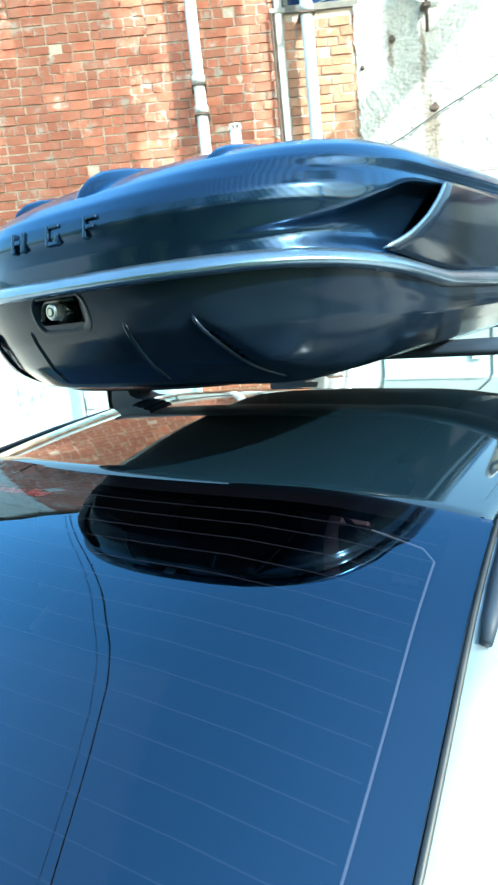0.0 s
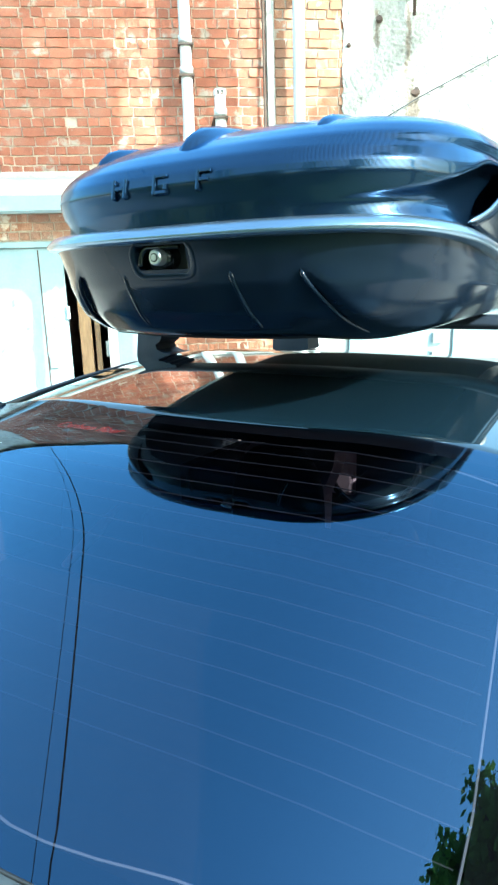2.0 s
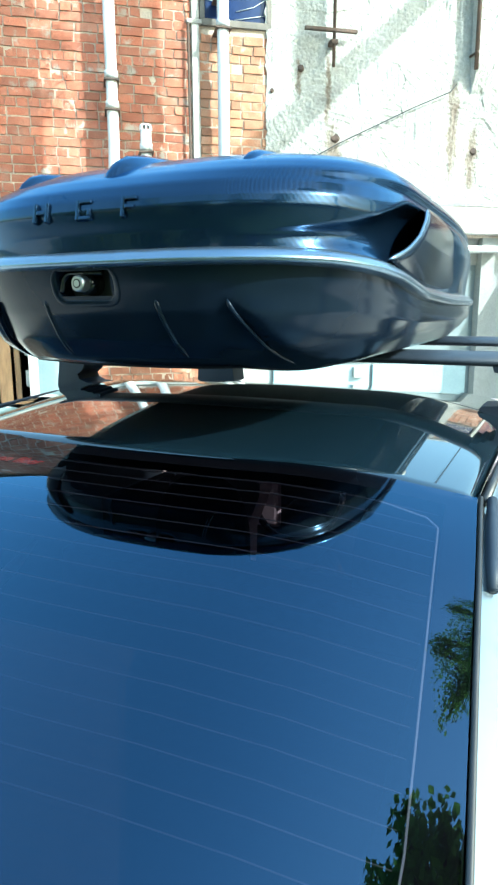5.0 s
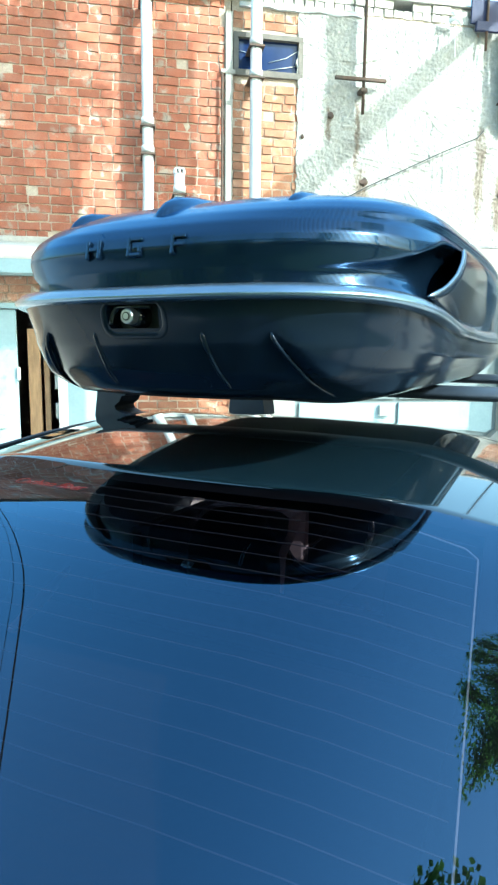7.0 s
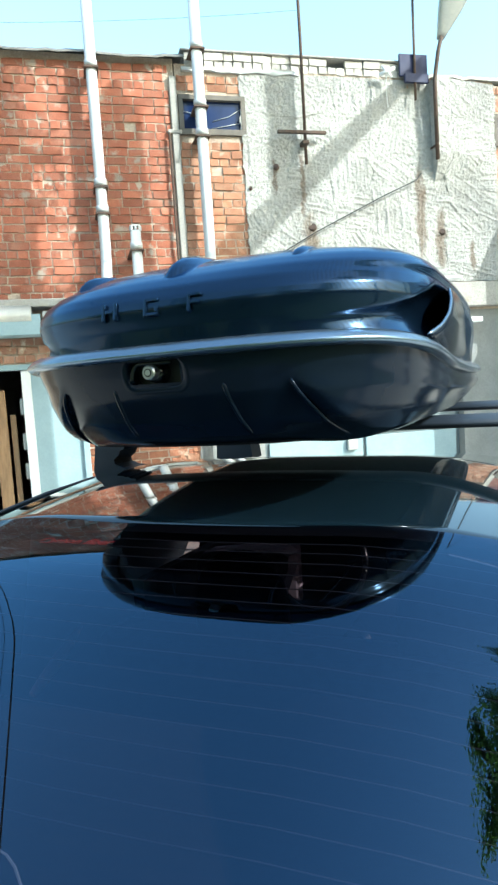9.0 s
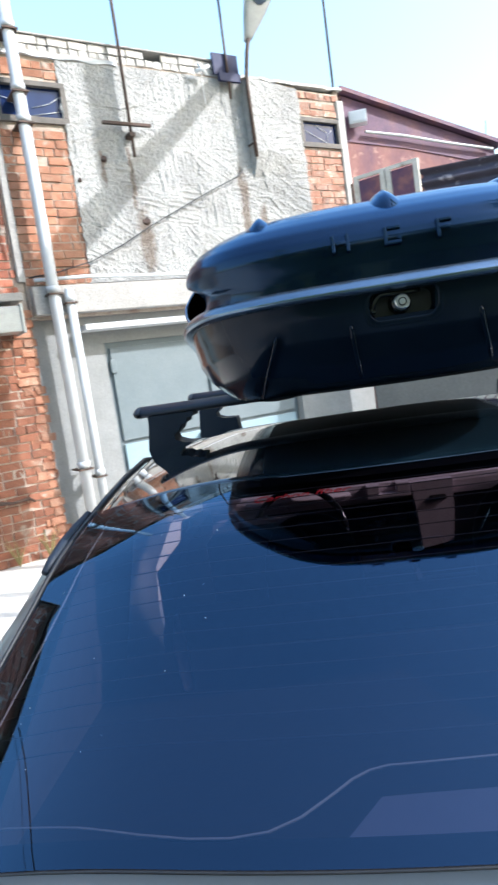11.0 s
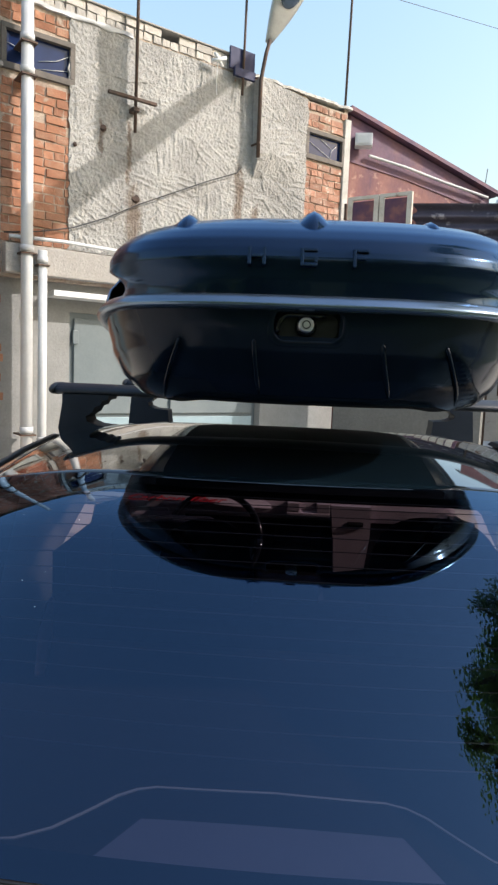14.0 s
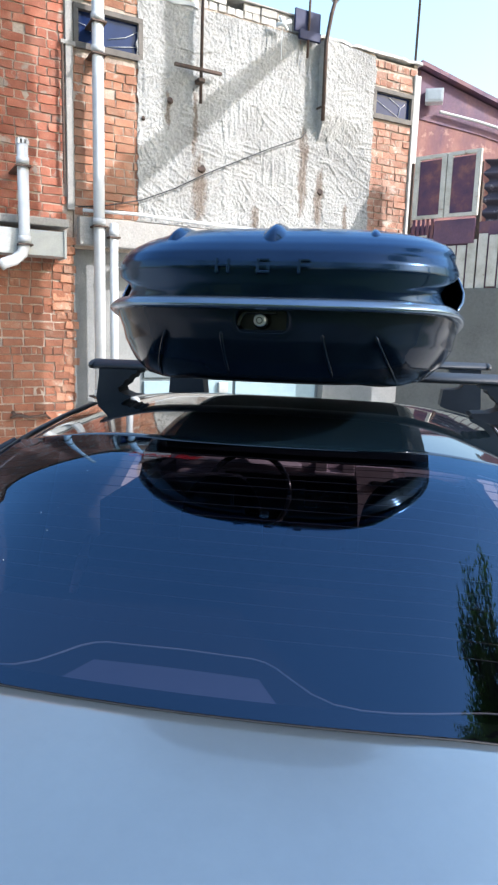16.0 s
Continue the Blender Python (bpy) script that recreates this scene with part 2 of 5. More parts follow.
M["box_floor"] = surface("matt_black_plastic", [(0.004, 0.005, 0.007), (0.006, 0.007, 0.009)], 8, (0.6, 0.7), fine=0.1, spec=0.1)
# pale metal stands for sky reflected on the glossy black rim
M["sky_tone_rim"] = surface("sky_toned_satin", [(0.13, 0.18, 0.24), (0.16, 0.21, 0.28)], 10, (0.20, 0.28), metal=0.85, fine=0.08)
M["black_gloss"] = surface("gloss_black", [(0.006, 0.007, 0.010), (0.009, 0.010, 0.013)], 8, (0.08, 0.13), fine=0.1)
M["black_trim"] = surface("black_trim", [(0.012, 0.012, 0.013), (0.018, 0.018, 0.019)], 20, (0.4, 0.5), fine=0.2, bump=0.05)
M["grey_trim"] = surface("grey_trim", [(0.16, 0.17, 0.18), (0.20, 0.21, 0.22)], 12, (0.35, 0.45), fine=0.1)
M["lamp_cover"] = surface("lamp_cover", [(0.10, 0.13, 0.22), (0.12, 0.155, 0.25)], 12, (0.5, 0.6), fine=0.1)
M["chrome"] = surface("chrome", [(0.75, 0.76, 0.77), (0.82, 0.83, 0.84)], 12, (0.08, 0.16), metal=1.0, fine=0.05)
M["lock_steel"] = surface("lock_steel", [(0.42, 0.43, 0.44), (0.52, 0.53, 0.54)], 60, (0.25, 0.4), metal=0.9, fine=0.2)
M["alu"] = surface("anodised_bar", [(0.014, 0.020, 0.032), (0.020, 0.028, 0.042)], 12, (0.5, 0.6), spec=0.25, fine=0.1)
M["seat"] = surface("dark_seat_cloth", [(0.032, 0.029, 0.034), (0.05, 0.044, 0.05)], 30, (0.85, 0.95), fine=0.3, bump=0.2)
M["trim_light"] = surface("pale_trim", [(0.48, 0.405, 0.45), (0.56, 0.49, 0.535)], 10, (0.6, 0.7), fine=0.1)
M["red_letter"] = surface("red_vinyl", [(0.50, 0.02, 0.03), (0.58, 0.03, 0.045)], 10, (0.35, 0.45), fine=0.05)
M["heater"] = surface("heater_line", [(0.055, 0.066, 0.092), (0.07, 0.082, 0.11)], 20, (0.4, 0.5), metal=0.3, fine=0.1)
M["printed_line"] = surface("printed_line", [(0.26, 0.32, 0.38), (0.30, 0.37, 0.43)], 20, (0.4, 0.5), fine=0.1)
M["bark"] = surface("bark", [(0.07, 0.05, 0.035), (0.12, 0.09, 0.065)], 12, (0.85, 0.95), bump=1.2, fine=0.4)
M["leaf"] = surface("leaf", [(0.07, 0.11, 0.022), (0.14, 0.17, 0.045)], 2.0, (0.45, 0.6), fine=0.2)
lt = M["leaf"].node_tree
through_leaf = lt.nodes.new("ShaderNodeBsdfTranslucent")
through_leaf.inputs["Color"].default_value = (0.32, 0.42, 0.07, 1)
leaf_mix = lt.nodes.new("ShaderNodeMixShader")
leaf_mix.inputs[0].default_value = 0.5
lt.links.new(lt.nodes["Principled BSDF"].outputs[0], leaf_mix.inputs[1])
lt.links.new(through_leaf.outputs[0], leaf_mix.inputs[2])
lt.links.new(leaf_mix.outputs[0], lt.nodes["Material Output"].inputs[0])
M["grass"] = surface("grass", [(0.05, 0.10, 0.025), (0.10, 0.15, 0.04)], 2.0, (0.7, 0.9), fine=0.4)
M["dry_grass"] = surface("dry_grass", [(0.22, 0.20, 0.07), (0.32, 0.27, 0.11)], 8.0, (0.7, 0.9), fine=0.3)
M["cable"] = surface("cable", [(0.02, 0.02, 0.022), (0.03, 0.03, 0.03)], 10, (0.6, 0.7), fine=0.1)
# blue is put into the reflection colour, so mirrored sky comes out bluer
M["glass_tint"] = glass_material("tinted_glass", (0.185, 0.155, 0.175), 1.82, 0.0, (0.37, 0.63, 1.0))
M["glass_clear"] = glass_material("clear_glass", (0.72, 0.76, 0.76))


def carbon_material():
    """Twill weave under clear lacquer: slanting bands of two sheens."""
    # blue of the reflected sky is put into base colour and specular tint
    m = surface("carbon_lacquer", [(0.009, 0.022, 0.050), (0.012, 0.027, 0.058)], 8, (0.19, 0.24), metal=0.75, fine=0.1, coat=0.22)
    nt = m.node_tree
    b = nt.nodes["Principled BSDF"]
    b.inputs["Specular Tint"].default_value = (0.42, 0.66, 1.0, 1.0)
    tc = nt.nodes.new("ShaderNodeTexCoord")
    mp = nt.nodes.new("ShaderNodeMapping")
    mp.inputs["Rotation"].default_value = (0.0, 0.5, 0.35)
    nt.links.new(tc.outputs["Object"], mp.inputs[0])
    w = nt.nodes.new("ShaderNodeTexWave")
    w.bands_direction = "X"
    w.inputs["Scale"].default_value, w.inputs["Distortion"].default_value = 88.0, 0.2
    nt.links.new(mp.outputs[0], w.inputs[0])
    old = b.inputs["Base Color"].links[0].from_socket
    shade = ramp_mix(nt, w.outputs["Fac"], [(0.25, (0.68, 0.68, 0.68)), (0.75, (1.0, 1.0, 1.0))])
    nt.links.new(blend(nt, 1.0, old, shade, "MULTIPLY"), b.inputs["Base Color"])
    bn = nt.nodes.new("ShaderNodeBump")
    bn.inputs["Strength"].default_value, bn.inputs["Distance"].default_value = 0.10, 0.0004
    nt.links.new(w.outputs["Fac"], bn.inputs["Height"])
    nt.links.new(bn.outputs[0], b.inputs["Normal"])
    return m


M["carbon"] = carbon_material()
M["window_pane"] = surface("dark_window_pane", [(0.010, 0.020, 0.065), (0.016, 0.030, 0.095)], 5, (0.06, 0.12), fine=0.1, spec=0.28)
M["lamp_glass"] = surface("lamp_glass", [(0.05, 0.07, 0.11), (0.07, 0.095, 0.14)], 6, (0.08, 0.15), fine=0.1)


# ---------------------------------------------------------------- mesh tools
def finish(ob, material, smooth=False):
    if material:
        ob.data.materials.append(M[material] if isinstance(material, str) else material)
    if smooth:
        for p in ob.data.polygons:
            p.use_smooth = True
    return ob


def to_mesh(bm, name):
    me = bpy.data.meshes.new(name)
    bmesh.ops.recalc_face_normals(bm, faces=bm.faces)
    bm.to_mesh(me)
    bm.free()
    return me


def part(name, bm, material, parent=None, label="", smooth=False):
    ob = new(name, to_mesh(bm, name))
    finish(ob, material, smooth)
    if parent is not None:
        ob.parent = parent
    if label:
        ob["label"] = label
    return ob


def thing(name, label, category, m=None, group="", kind=""):
    ob = new(name)
    ob.empty_display_size = 0.1
    if m is not None:
        ob.matrix_world = m
    return tagged(ob, label, category, group, kind)


def solid(name, bm, material, label, category, m=None, kind="", smooth=False, group=""):
    ob = part(name, bm, material, None, "", smooth)
    if m is not None:
        ob.matrix_world = m
    return tagged(ob, label, category, group, kind)


def add_box(bm, lo, hi, bevel=0.0, m=None):
    c = [(a + b) / 2 for a, b in zip(lo, hi)]
    s = [abs(b - a) for a, b in zip(lo, hi)]
    mat = Matrix.Translation(c) @ Matrix.Diagonal((*s, 1))
    r = bmesh.ops.create_cube(bm, size=1, matrix=(m @ mat) if m is not None else mat)
    if bevel:
        es = {e for v in r["verts"] for e in v.link_edges}
        bmesh.ops.bevel(bm, geom=list(es), offset=bevel, segments=2, affect="EDGES", profile=0.6)
    return bm


def boxes(*items, bevel=0.0):
    bm = bmesh.new()
    for lo, hi in items:
        add_box(bm, lo, hi, bevel)
    return bm


def add_tube(bm, pts, r, seg=14, caps=True):
    """A round tube along points; r is one radius or one for each point."""
    pts = [Vector(p) for p in pts]
    rs = r if isinstance(r, (list, tuple)) else [r] * len(pts)
    rings = []
    ref = None
    for i, p in enumerate(pts):
        d = (pts[min(i + 1, len(pts) - 1)] - pts[max(i - 1, 0)]).normalized()
        if ref is None:
            ref = min((Vector((1, 0, 0)), Vector((0, 1, 0)), Vector((0, 0, 1))), key=lambda w: abs(w.dot(d)))
        a = (ref - d * ref.dot(d)).normalized()
        ref = a
        b = d.cross(a)
        rings.append([bm.verts.new(p + rs[i] * (math.cos(2 * math.pi * k / seg) * a + math.sin(2 * math.pi * k / seg) * b)) for k in range(seg)])
    for u, v in zip(rings, rings[1:]):
        for k in range(seg):
            bm.faces.new((u[k], u[(k + 1) % seg], v[(k + 1) % seg], v[k]))
    if caps:
        bm.faces.new(rings[0])
        bm.faces.new(rings[-1][::-1])
    return bm


def tube(pts, r, seg=14):
    return add_tube(bmesh.new(), pts, r, seg)


def loft(rings, cap_start=True, cap_end=True, closed=True):
    bm = bmesh.new()
    vs = [[bm.verts.new(p) for p in ring] for ring in rings]
    n = len(vs[0])
    for u, v in zip(vs, vs[1:]):
        for k in range(n if closed else n - 1):
            bm.faces.new((u[k], u[(k + 1) % n], v[(k + 1) % n], v[k]))
    if cap_start:
        bm.faces.new(vs[0])
    if cap_end:
        bm.faces.new(vs[-1][::-1])
    return bm


def sheet(fn, nu, nv, thick=0.0, down=Vector((0, 0, -1))):
    """A surface fn(u, v) with u, v from 0 to 1; thick gives it a second skin and edges."""
    bm = bmesh.new()
    top = [[bm.verts.new(fn(i / nu, j / nv)) for i in range(nu + 1)] for j in range(nv + 1)]
    for j in range(nv):
        for i in range(nu):
            bm.faces.new((top[j][i], top[j][i + 1], top[j + 1][i + 1], top[j + 1][i]))
    if thick:
        low = [[bm.verts.new(v.co + down * thick) for v in row] for row in top]
        for j in range(nv):
            for i in range(nu):
                bm.faces.new((low[j][i], low[j + 1][i], low[j + 1][i + 1], low[j][i + 1]))
        for i in range(nu):
            bm.faces.new((top[0][i], low[0][i], low[0][i + 1], top[0][i + 1]))
            bm.faces.new((top[nv][i], top[nv][i + 1], low[nv][i + 1], low[nv][i]))
        for j in range(nv):
            bm.faces.new((top[j][0], top[j + 1][0], low[j + 1][0], low[j][0]))
            bm.faces.new((top[j][nu], low[j][nu], low[j + 1][nu], top[j + 1][nu]))
    return bm


def lerp(a, b, t):
    return a + (b - a) * t

# ---------------------------------------------------------------- setting: ground and walls
bm = sheet(lambda u, v: Vector((-90 + 180 * u, -90 + 180 * v, 0.0)), 40, 40, 0.2)
tagged(part("ground", bm, "ground"), "pale dusty concrete yard in front of the garages", "ground", kind="structure")

LEFT_END = -9.0


def wall_piece(name, items, material, label, bevel=0.0):
    return tagged(part(name, boxes(*items, bevel=bevel), material), label, "wall", kind="structure")


# the left garage: brick core with openings, faces set back behind the bricks
core_left = wall_piece("wall_west", [((LEFT_END, 0.012, 1.90), (-0.70, 0.30, 4.90)), ((-1.84, 0.012, 0.0), (-0.70, 0.30, 1.90)),
                                     ((LEFT_END, 0.012, 0.0), (-3.70, 0.30, 1.90))], "mortar", "old red brick garage wall with crumbling mortar")
core_right = wall_piece("wall_north", [((-0.69, 0.012, 2.30), (-0.655, 0.30, 4.86)), ((-0.655, 0.012, 2.30), (0.0, 0.30, 4.21)), ((-0.655, 0.012, 4.533), (0.0, 0.30, 4.86)),
                                       ((0.0, 0.012, 2.30), (2.953, 0.30, 4.86)), ((2.953, 0.012, 2.30), (3.557, 0.30, 4.18)),
                                       ((2.953, 0.012, 4.46), (3.557, 0.30, 4.80)), ((3.557, 0.012, 2.3), (3.62, 0.30, 4.86))], "mortar", "orange brick and plaster garage wall")
wall_piece("wall_recess", [((-0.69, 0.10, 0.0), (0.03, 0.30, 2.30)), ((0.03, 0.10, 2.02), (2.42, 0.30, 2.30))], "render_grey", "smooth grey rendered wall beside the garage door")
wall_piece("wall_pier", [((2.42, 0.012, 0.0), (3.62, 0.30, 2.30))], "render_grey", "grey rendered pier beside the garage door")
wall_piece("wall_back", [((LEFT_END, 5.0, 0.0), (3.62, 5.2, 4.8)), ((3.42, 0.30, 0.0), (3.62, 5.0, 4.8)), ((LEFT_END, 0.3, 0.0), (LEFT_END + 0.2, 5.0, 4.8))], "mortar", "rear walls of the garage row")
tagged(part("roof", boxes(((LEFT_END, 0.30, 4.70), (3.62, 5.2, 4.80))), "roof_felt"), "flat felt roof of the garage row", "roof", kind="structure")


# rough plaster skin with a ragged left edge and trowel ridges
def plaster_skin(u, v):
    x = lerp(-0.03, 2.95, u)
    z = lerp(2.62, 4.80, v)
    edge = 0.05 * noise.noise((z * 5, 3.1, 0)) + 0.02 * noise.noise((z * 17, 1.1, 0))
    if u < 0.02:
        x += edge
    if u > 0.98:
        x += 0.03 * noise.noise((z * 6, 9.1, 0))
    wx, wz = x + 0.10 * noise.noise((x * 4, z * 4, 0.7)), z + 0.10 * noise.noise((x * 4, z * 4, 8.7))
    a = 0.9 + 1.5 * noise.cell((wx / 0.46, wz / 0.40, 0.5))
    if x > 2.16:
        a = 1.35 + 0.45 * noise.cell((wx / 0.46, wz / 0.40, 0.5))
    p, q = x * math.cos(a) + z * math.sin(a), z * math.cos(a) - x * math.sin(a)
    k = 0.35 + 1.1 * min(max(0.5 + 0.9 * noise.noise((x * 1.3, z * 1.3, 6.6)) + 0.15 * (x - 1.0) - 0.25 * (z - 3.6), 0), 1)
    n = 0.016 * noise.noise((x * 2.4, z * 2.4, 0.3)) + 0.011 * k * max(noise.noise((p * 32, q * 5, 1.7)), 0.0) + 0.008 * noise.noise((p * 10, q * 7, 3.7)) + 0.007 * noise.noise((x * 34, z * 34, 5.1)) + 0.004 * noise.cell((wx / 0.46, wz / 0.40, 3.5))
    # pushed out behind the lamp to throw a shadow strip; sloped at its foot
    if x > 2.145:
        n += 0.13 * (1 - 0.95 * (x - 2.145) / 0.79) * min(max((z + 0.05 * noise.noise((x * 4, 0, 2)) - 3.74) / 0.26, 0), 1)
    return Vector((x, -0.010 - n, z))


tagged(part("plaster", sheet(plaster_skin, 290, 220, 0.03, Vector((0, 1, 0))), "plaster"), "rough grey-white plaster with trowel ridges and rust runs", "wall", kind="structure")


# bricks
def brick_mesh(name, w, h, d, seed):
    rnd = random.Random(seed)
    bm = bmesh.new()
    add_box(bm, (-w / 2, -d, -h / 2), (w / 2, 0.0, h / 2))
    bmesh.ops.subdivide_edges(bm, edges=[e for e in bm.edges if abs(e.verts[0].co.x - e.verts[1].co.x) > 0.01], cuts=1)
    for v in bm.verts:
        if v.co.y < -d * 0.5:
            v.co += Vector((rnd.uniform(-0.005, 0.005), rnd.uniform(-0.003, 0.006), rnd.uniform(-0.005, 0.005)))
            v.co.x *= 0.985
    return to_mesh(bm, name)


def brick_field(parent, areas, material, seed, course=0.082, length=0.205, limit=300, near=None, holes=()):
    rnd = random.Random(seed)
    meshes = [brick_mesh("brick", length - 0.012, course - 0.013, 0.035, seed * 10 + k) for k in range(5)]
    halves = [brick_mesh("brick", length / 2 - 0.012, course - 0.012, 0.035, seed * 10 + 5 + k) for k in range(4)]
    for me in meshes + halves:
        me.materials.append(M[material])
    spots = []
    for x0, x1, z0, z1 in areas:
        rows = int((z1 - z0) / course)
        for r in range(rows):
            z = z0 + course * (r + 0.5)
            x = x0 + (0.0 if r % 2 else -length / 2) + rnd.uniform(-0.02, 0.02)
            head = r % 5 == 0
            while x < x1:
                w = length / 2 if head or rnd.random() < 0.12 else length
                a, b = max(x, x0), min(x + w, x1)
                if b - a > 0.04 and not any(a < hx1 and b > hx0 and z - 0.03 < hz1 and z + 0.03 > hz0 for hx0, hx1, hz0, hz1 in holes):
                    spots.append(((a + b) / 2, z, b - a))
                x += w
    cx, cz = near or (0, 0)
    spots.sort(key=lambda s: abs(s[0] - cx) + abs(s[1] - cz))
    joined = bmesh.new()
    for k, (x, z, w) in enumerate(spots):
        if rnd.random() < 0.02:
            continue
        half = w < length * 0.6
        me = rnd.choice(halves if half else meshes)
        y = 0.036 + rnd.uniform(-0.008, 0.007)
        sx = (w - 0.012) / ((length / 2 if half else length) - 0.012)
        mat = Matrix.Translation((x, y, z + rnd.uniform(-0.003, 0.003))) @ Matrix.Rotation(rnd.uniform(-0.02, 0.02), 4, "Y") @ Matrix.Diagonal((sx, 1, 1, 1))
        if k < limit:
            ob = new("brick", me)
            ob.parent = parent
            ob.matrix_basis = mat
        else:
            b0 = len(joined.verts)
            joined.from_mesh(me)
            joined.verts.ensure_lookup_table()
            for v in joined.verts[b0:]:
                v.co = mat @ v.co
    if joined.verts:
        ob = part("brick_rest", joined, material, parent)
        ob["kind"] = "stuff"
    else:
        joined.free()


# concrete strip and flashing between the two garages
tagged(part("trim", boxes(((-0.755, -0.03, 2.66), (-0.685, 0.02, 4.72)), ((-0.80, -0.035, 4.16), (-0.66, 0.03, 4.20)), bevel=0.006), "concrete"),
       "grey cement strip covering the joint between two garages", "trim", kind="structure")
tagged(part("trim", tube([(-0.79, -0.045, 2.9), (-0.79, -0.045, 4.16)], 0.012, 8), "iron"), "thin dark rod fixed beside the cement strip", "trim", kind="structure")
tagged(part("trim", boxes(((3.56, -0.025, 2.3), (3.66, 0.02, 4.72)), bevel=0.01), "white_plaster"), "plastered corner strip of the garage", "trim", kind="structure")


def felt(u, v):
    x = lerp(LEFT_END, -0.60, u)
    sag = 0.05 * noise.noise((x * 2.2, 0, 0)) + 0.035 * noise.noise((x * 6, 2, 0))
    return Vector((x, lerp(-0.10, 0.35, v) + 0.5 * sag, 4.93 + sag - (0.06 if v < 0.05 else 0)))


tagged(part("roof_edge", sheet(felt, 90, 5, 0.012), "roof_felt"), "sagging grey roofing felt along the parapet", "roof", kind="structure")
tagged(part("roof_edge", boxes(((-0.62, -0.02, 4.985), (1.86, 0.3, 5.0)), bevel=0.004), "concrete"), "thin cement capping on the white parapet", "roof", kind="structure")
tagged(part("roof_edge", sheet(lambda u, v: Vector((lerp(1.86, 3.66, u), lerp(-0.03, 0.30, v) + 0.03 * noise.noise((u * 14, 0, 3)), 4.868 + 0.016 * noise.noise((u * 12, v, 0)) + 0.012 * noise.noise((u * 37, v * 2, 5)))), 90, 5, 0.03), "white_plaster"), "crumbling cement capping on the low parapet", "roof", kind="structure")

# ledges and canopy
tagged(part("ledge", boxes(((-0.66, -0.10, 2.33), (3.62, 0.10, 2.60)), bevel=0.012), "concrete"), "weathered concrete ledge above the garage door", "ledge", kind="structure")
tagged(part("ledge", boxes(((LEFT_END, -0.26, 2.455), (-0.80, 0.02, 2.53)), bevel=0.012), "concrete"), "thin concrete ledge over the brick pier", "ledge", kind="structure")
tagged(part("canopy", boxes(((-0.22, -0.16, 2.145), (2.6, 0.12, 2.20)), bevel=0.005), "white_metal"), "narrow white canopy over the grey garage door", "canopy", kind="structure")


# windows
def small_window(name, x0, x1, z0, z1):
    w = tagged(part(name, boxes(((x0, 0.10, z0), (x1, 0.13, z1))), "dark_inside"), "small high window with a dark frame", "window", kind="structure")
    f = 0.028
    part("window_frame", boxes(((x0 - 0.02, -0.02, z0 - 0.03), (x1 + 0.02, 0.06, z0 + f)), ((x0 - 0.02, -0.02, z1 - f), (x1 + 0.02, 0.06, z1 + 0.02)),
                               ((x0 - 0.02, -0.02, z0 + f), (x0 + f, 0.06, z1 - f)), ((x1 - f, -0.02, z0 + f), (x1 + 0.02, 0.06, z1 - f)), bevel=0.004), "frame_dark", w)
    part("pane", boxes(((x0 + 0.02, 0.03, z0 + 0.02), (x1 - 0.02, 0.036, z1 - 0.02))), "window_pane", w, "dark blue reflecting pane")
    return w


# white tubes stand for bright cables reflected in the panes
def pane_reflection(parent, pts):
    part("wire", tube(pts, 0.0035, 6), "pipe", parent, "white tube standing for a cable reflected in the pane", smooth=True)


w1 = small_window("window_1", -0.655, 0.0, 4.19, 4.533)
w2 = small_window("window_2", 2.953, 3.557, 4.155, 4.46)
pane_reflection(w1, [(-0.32, 0.02, 4.31), (-0.15, 0.02, 4.36), (-0.02, 0.02, 4.44)])
pane_reflection(w1, [(-0.34, 0.02, 4.235), (-0.02, 0.02, 4.30)])
pane_reflection(w1, [(-0.63, 0.02, 4.40), (-0.55, 0.02, 4.385), (-0.50, 0.02, 4.34)])
pane_reflection(w2, [(2.98, 0.02, 4.35), (3.18, 0.02, 4.27), (3.36, 0.02, 4.20)])
pane_reflection(w2, [(3.36, 0.02, 4.20), (3.38, 0.02, 4.30), (3.45, 0.02, 4.36)])
pane_reflection(w2, [(3.20, 0.02, 4.40), (3.38, 0.02, 4.32)])
tagged(part("trim", sheet(lambda u, v: Vector((lerp(-0.62, 0.62, u), -0.022 - 0.012 * noise.noise((u * 9, v, 0)), lerp(4.785, 4.825, v) + 0.02 * noise.noise((u * 7, 2 * v, 4)))), 40, 4, 0.04, Vector((0, 1, 0))), "pipe"),
       "ragged white cement band under the parapet", "trim", kind="structure")

# ---------------------------------------------------------------- doors
door = tagged(part("door_1", boxes(((-2.40, 0.03, 0.02), (-1.86, 0.07, 1.88)), bevel=0.006), "door_blue"), "pale blue steel garage door leaf, closed", "door", kind="structure")
part("door_frame", boxes(((-1.88, -0.01, 0.0), (-1.82, 0.09, 1.93)), ((-3.72, -0.01, 1.885), (-1.88, 0.09, 1.94)), bevel=0.005), "door_blue", door)
part("hinge", tube([(-1.885, -0.012, 0.30), (-1.885, -0.012, 0.42)], 0.016, 10), "door_blue", door)
part("hinge", tube([(-1.885, -0.012, 1.45), (-1.885, -0.012, 1.57)], 0.016, 10), "door_blue", door)
part("flange", boxes(((-2.42, 0.02, 0.02), (-2.33, 0.05, 1.88)), bevel=0.004), "white_metal", door)
door = tagged(part("door_2", boxes(((-3.70, 0.03, 0.02), (-2.80, 0.07, 1.88)), bevel=0.006), "door_blue"), "pale blue steel garage door leaf beside the dark gap", "door", kind="structure")
part("hinge", tube([(-2.79, 0.01, 1.2), (-2.79, 0.01, 1.32)], 0.016, 10), "white_metal", door)
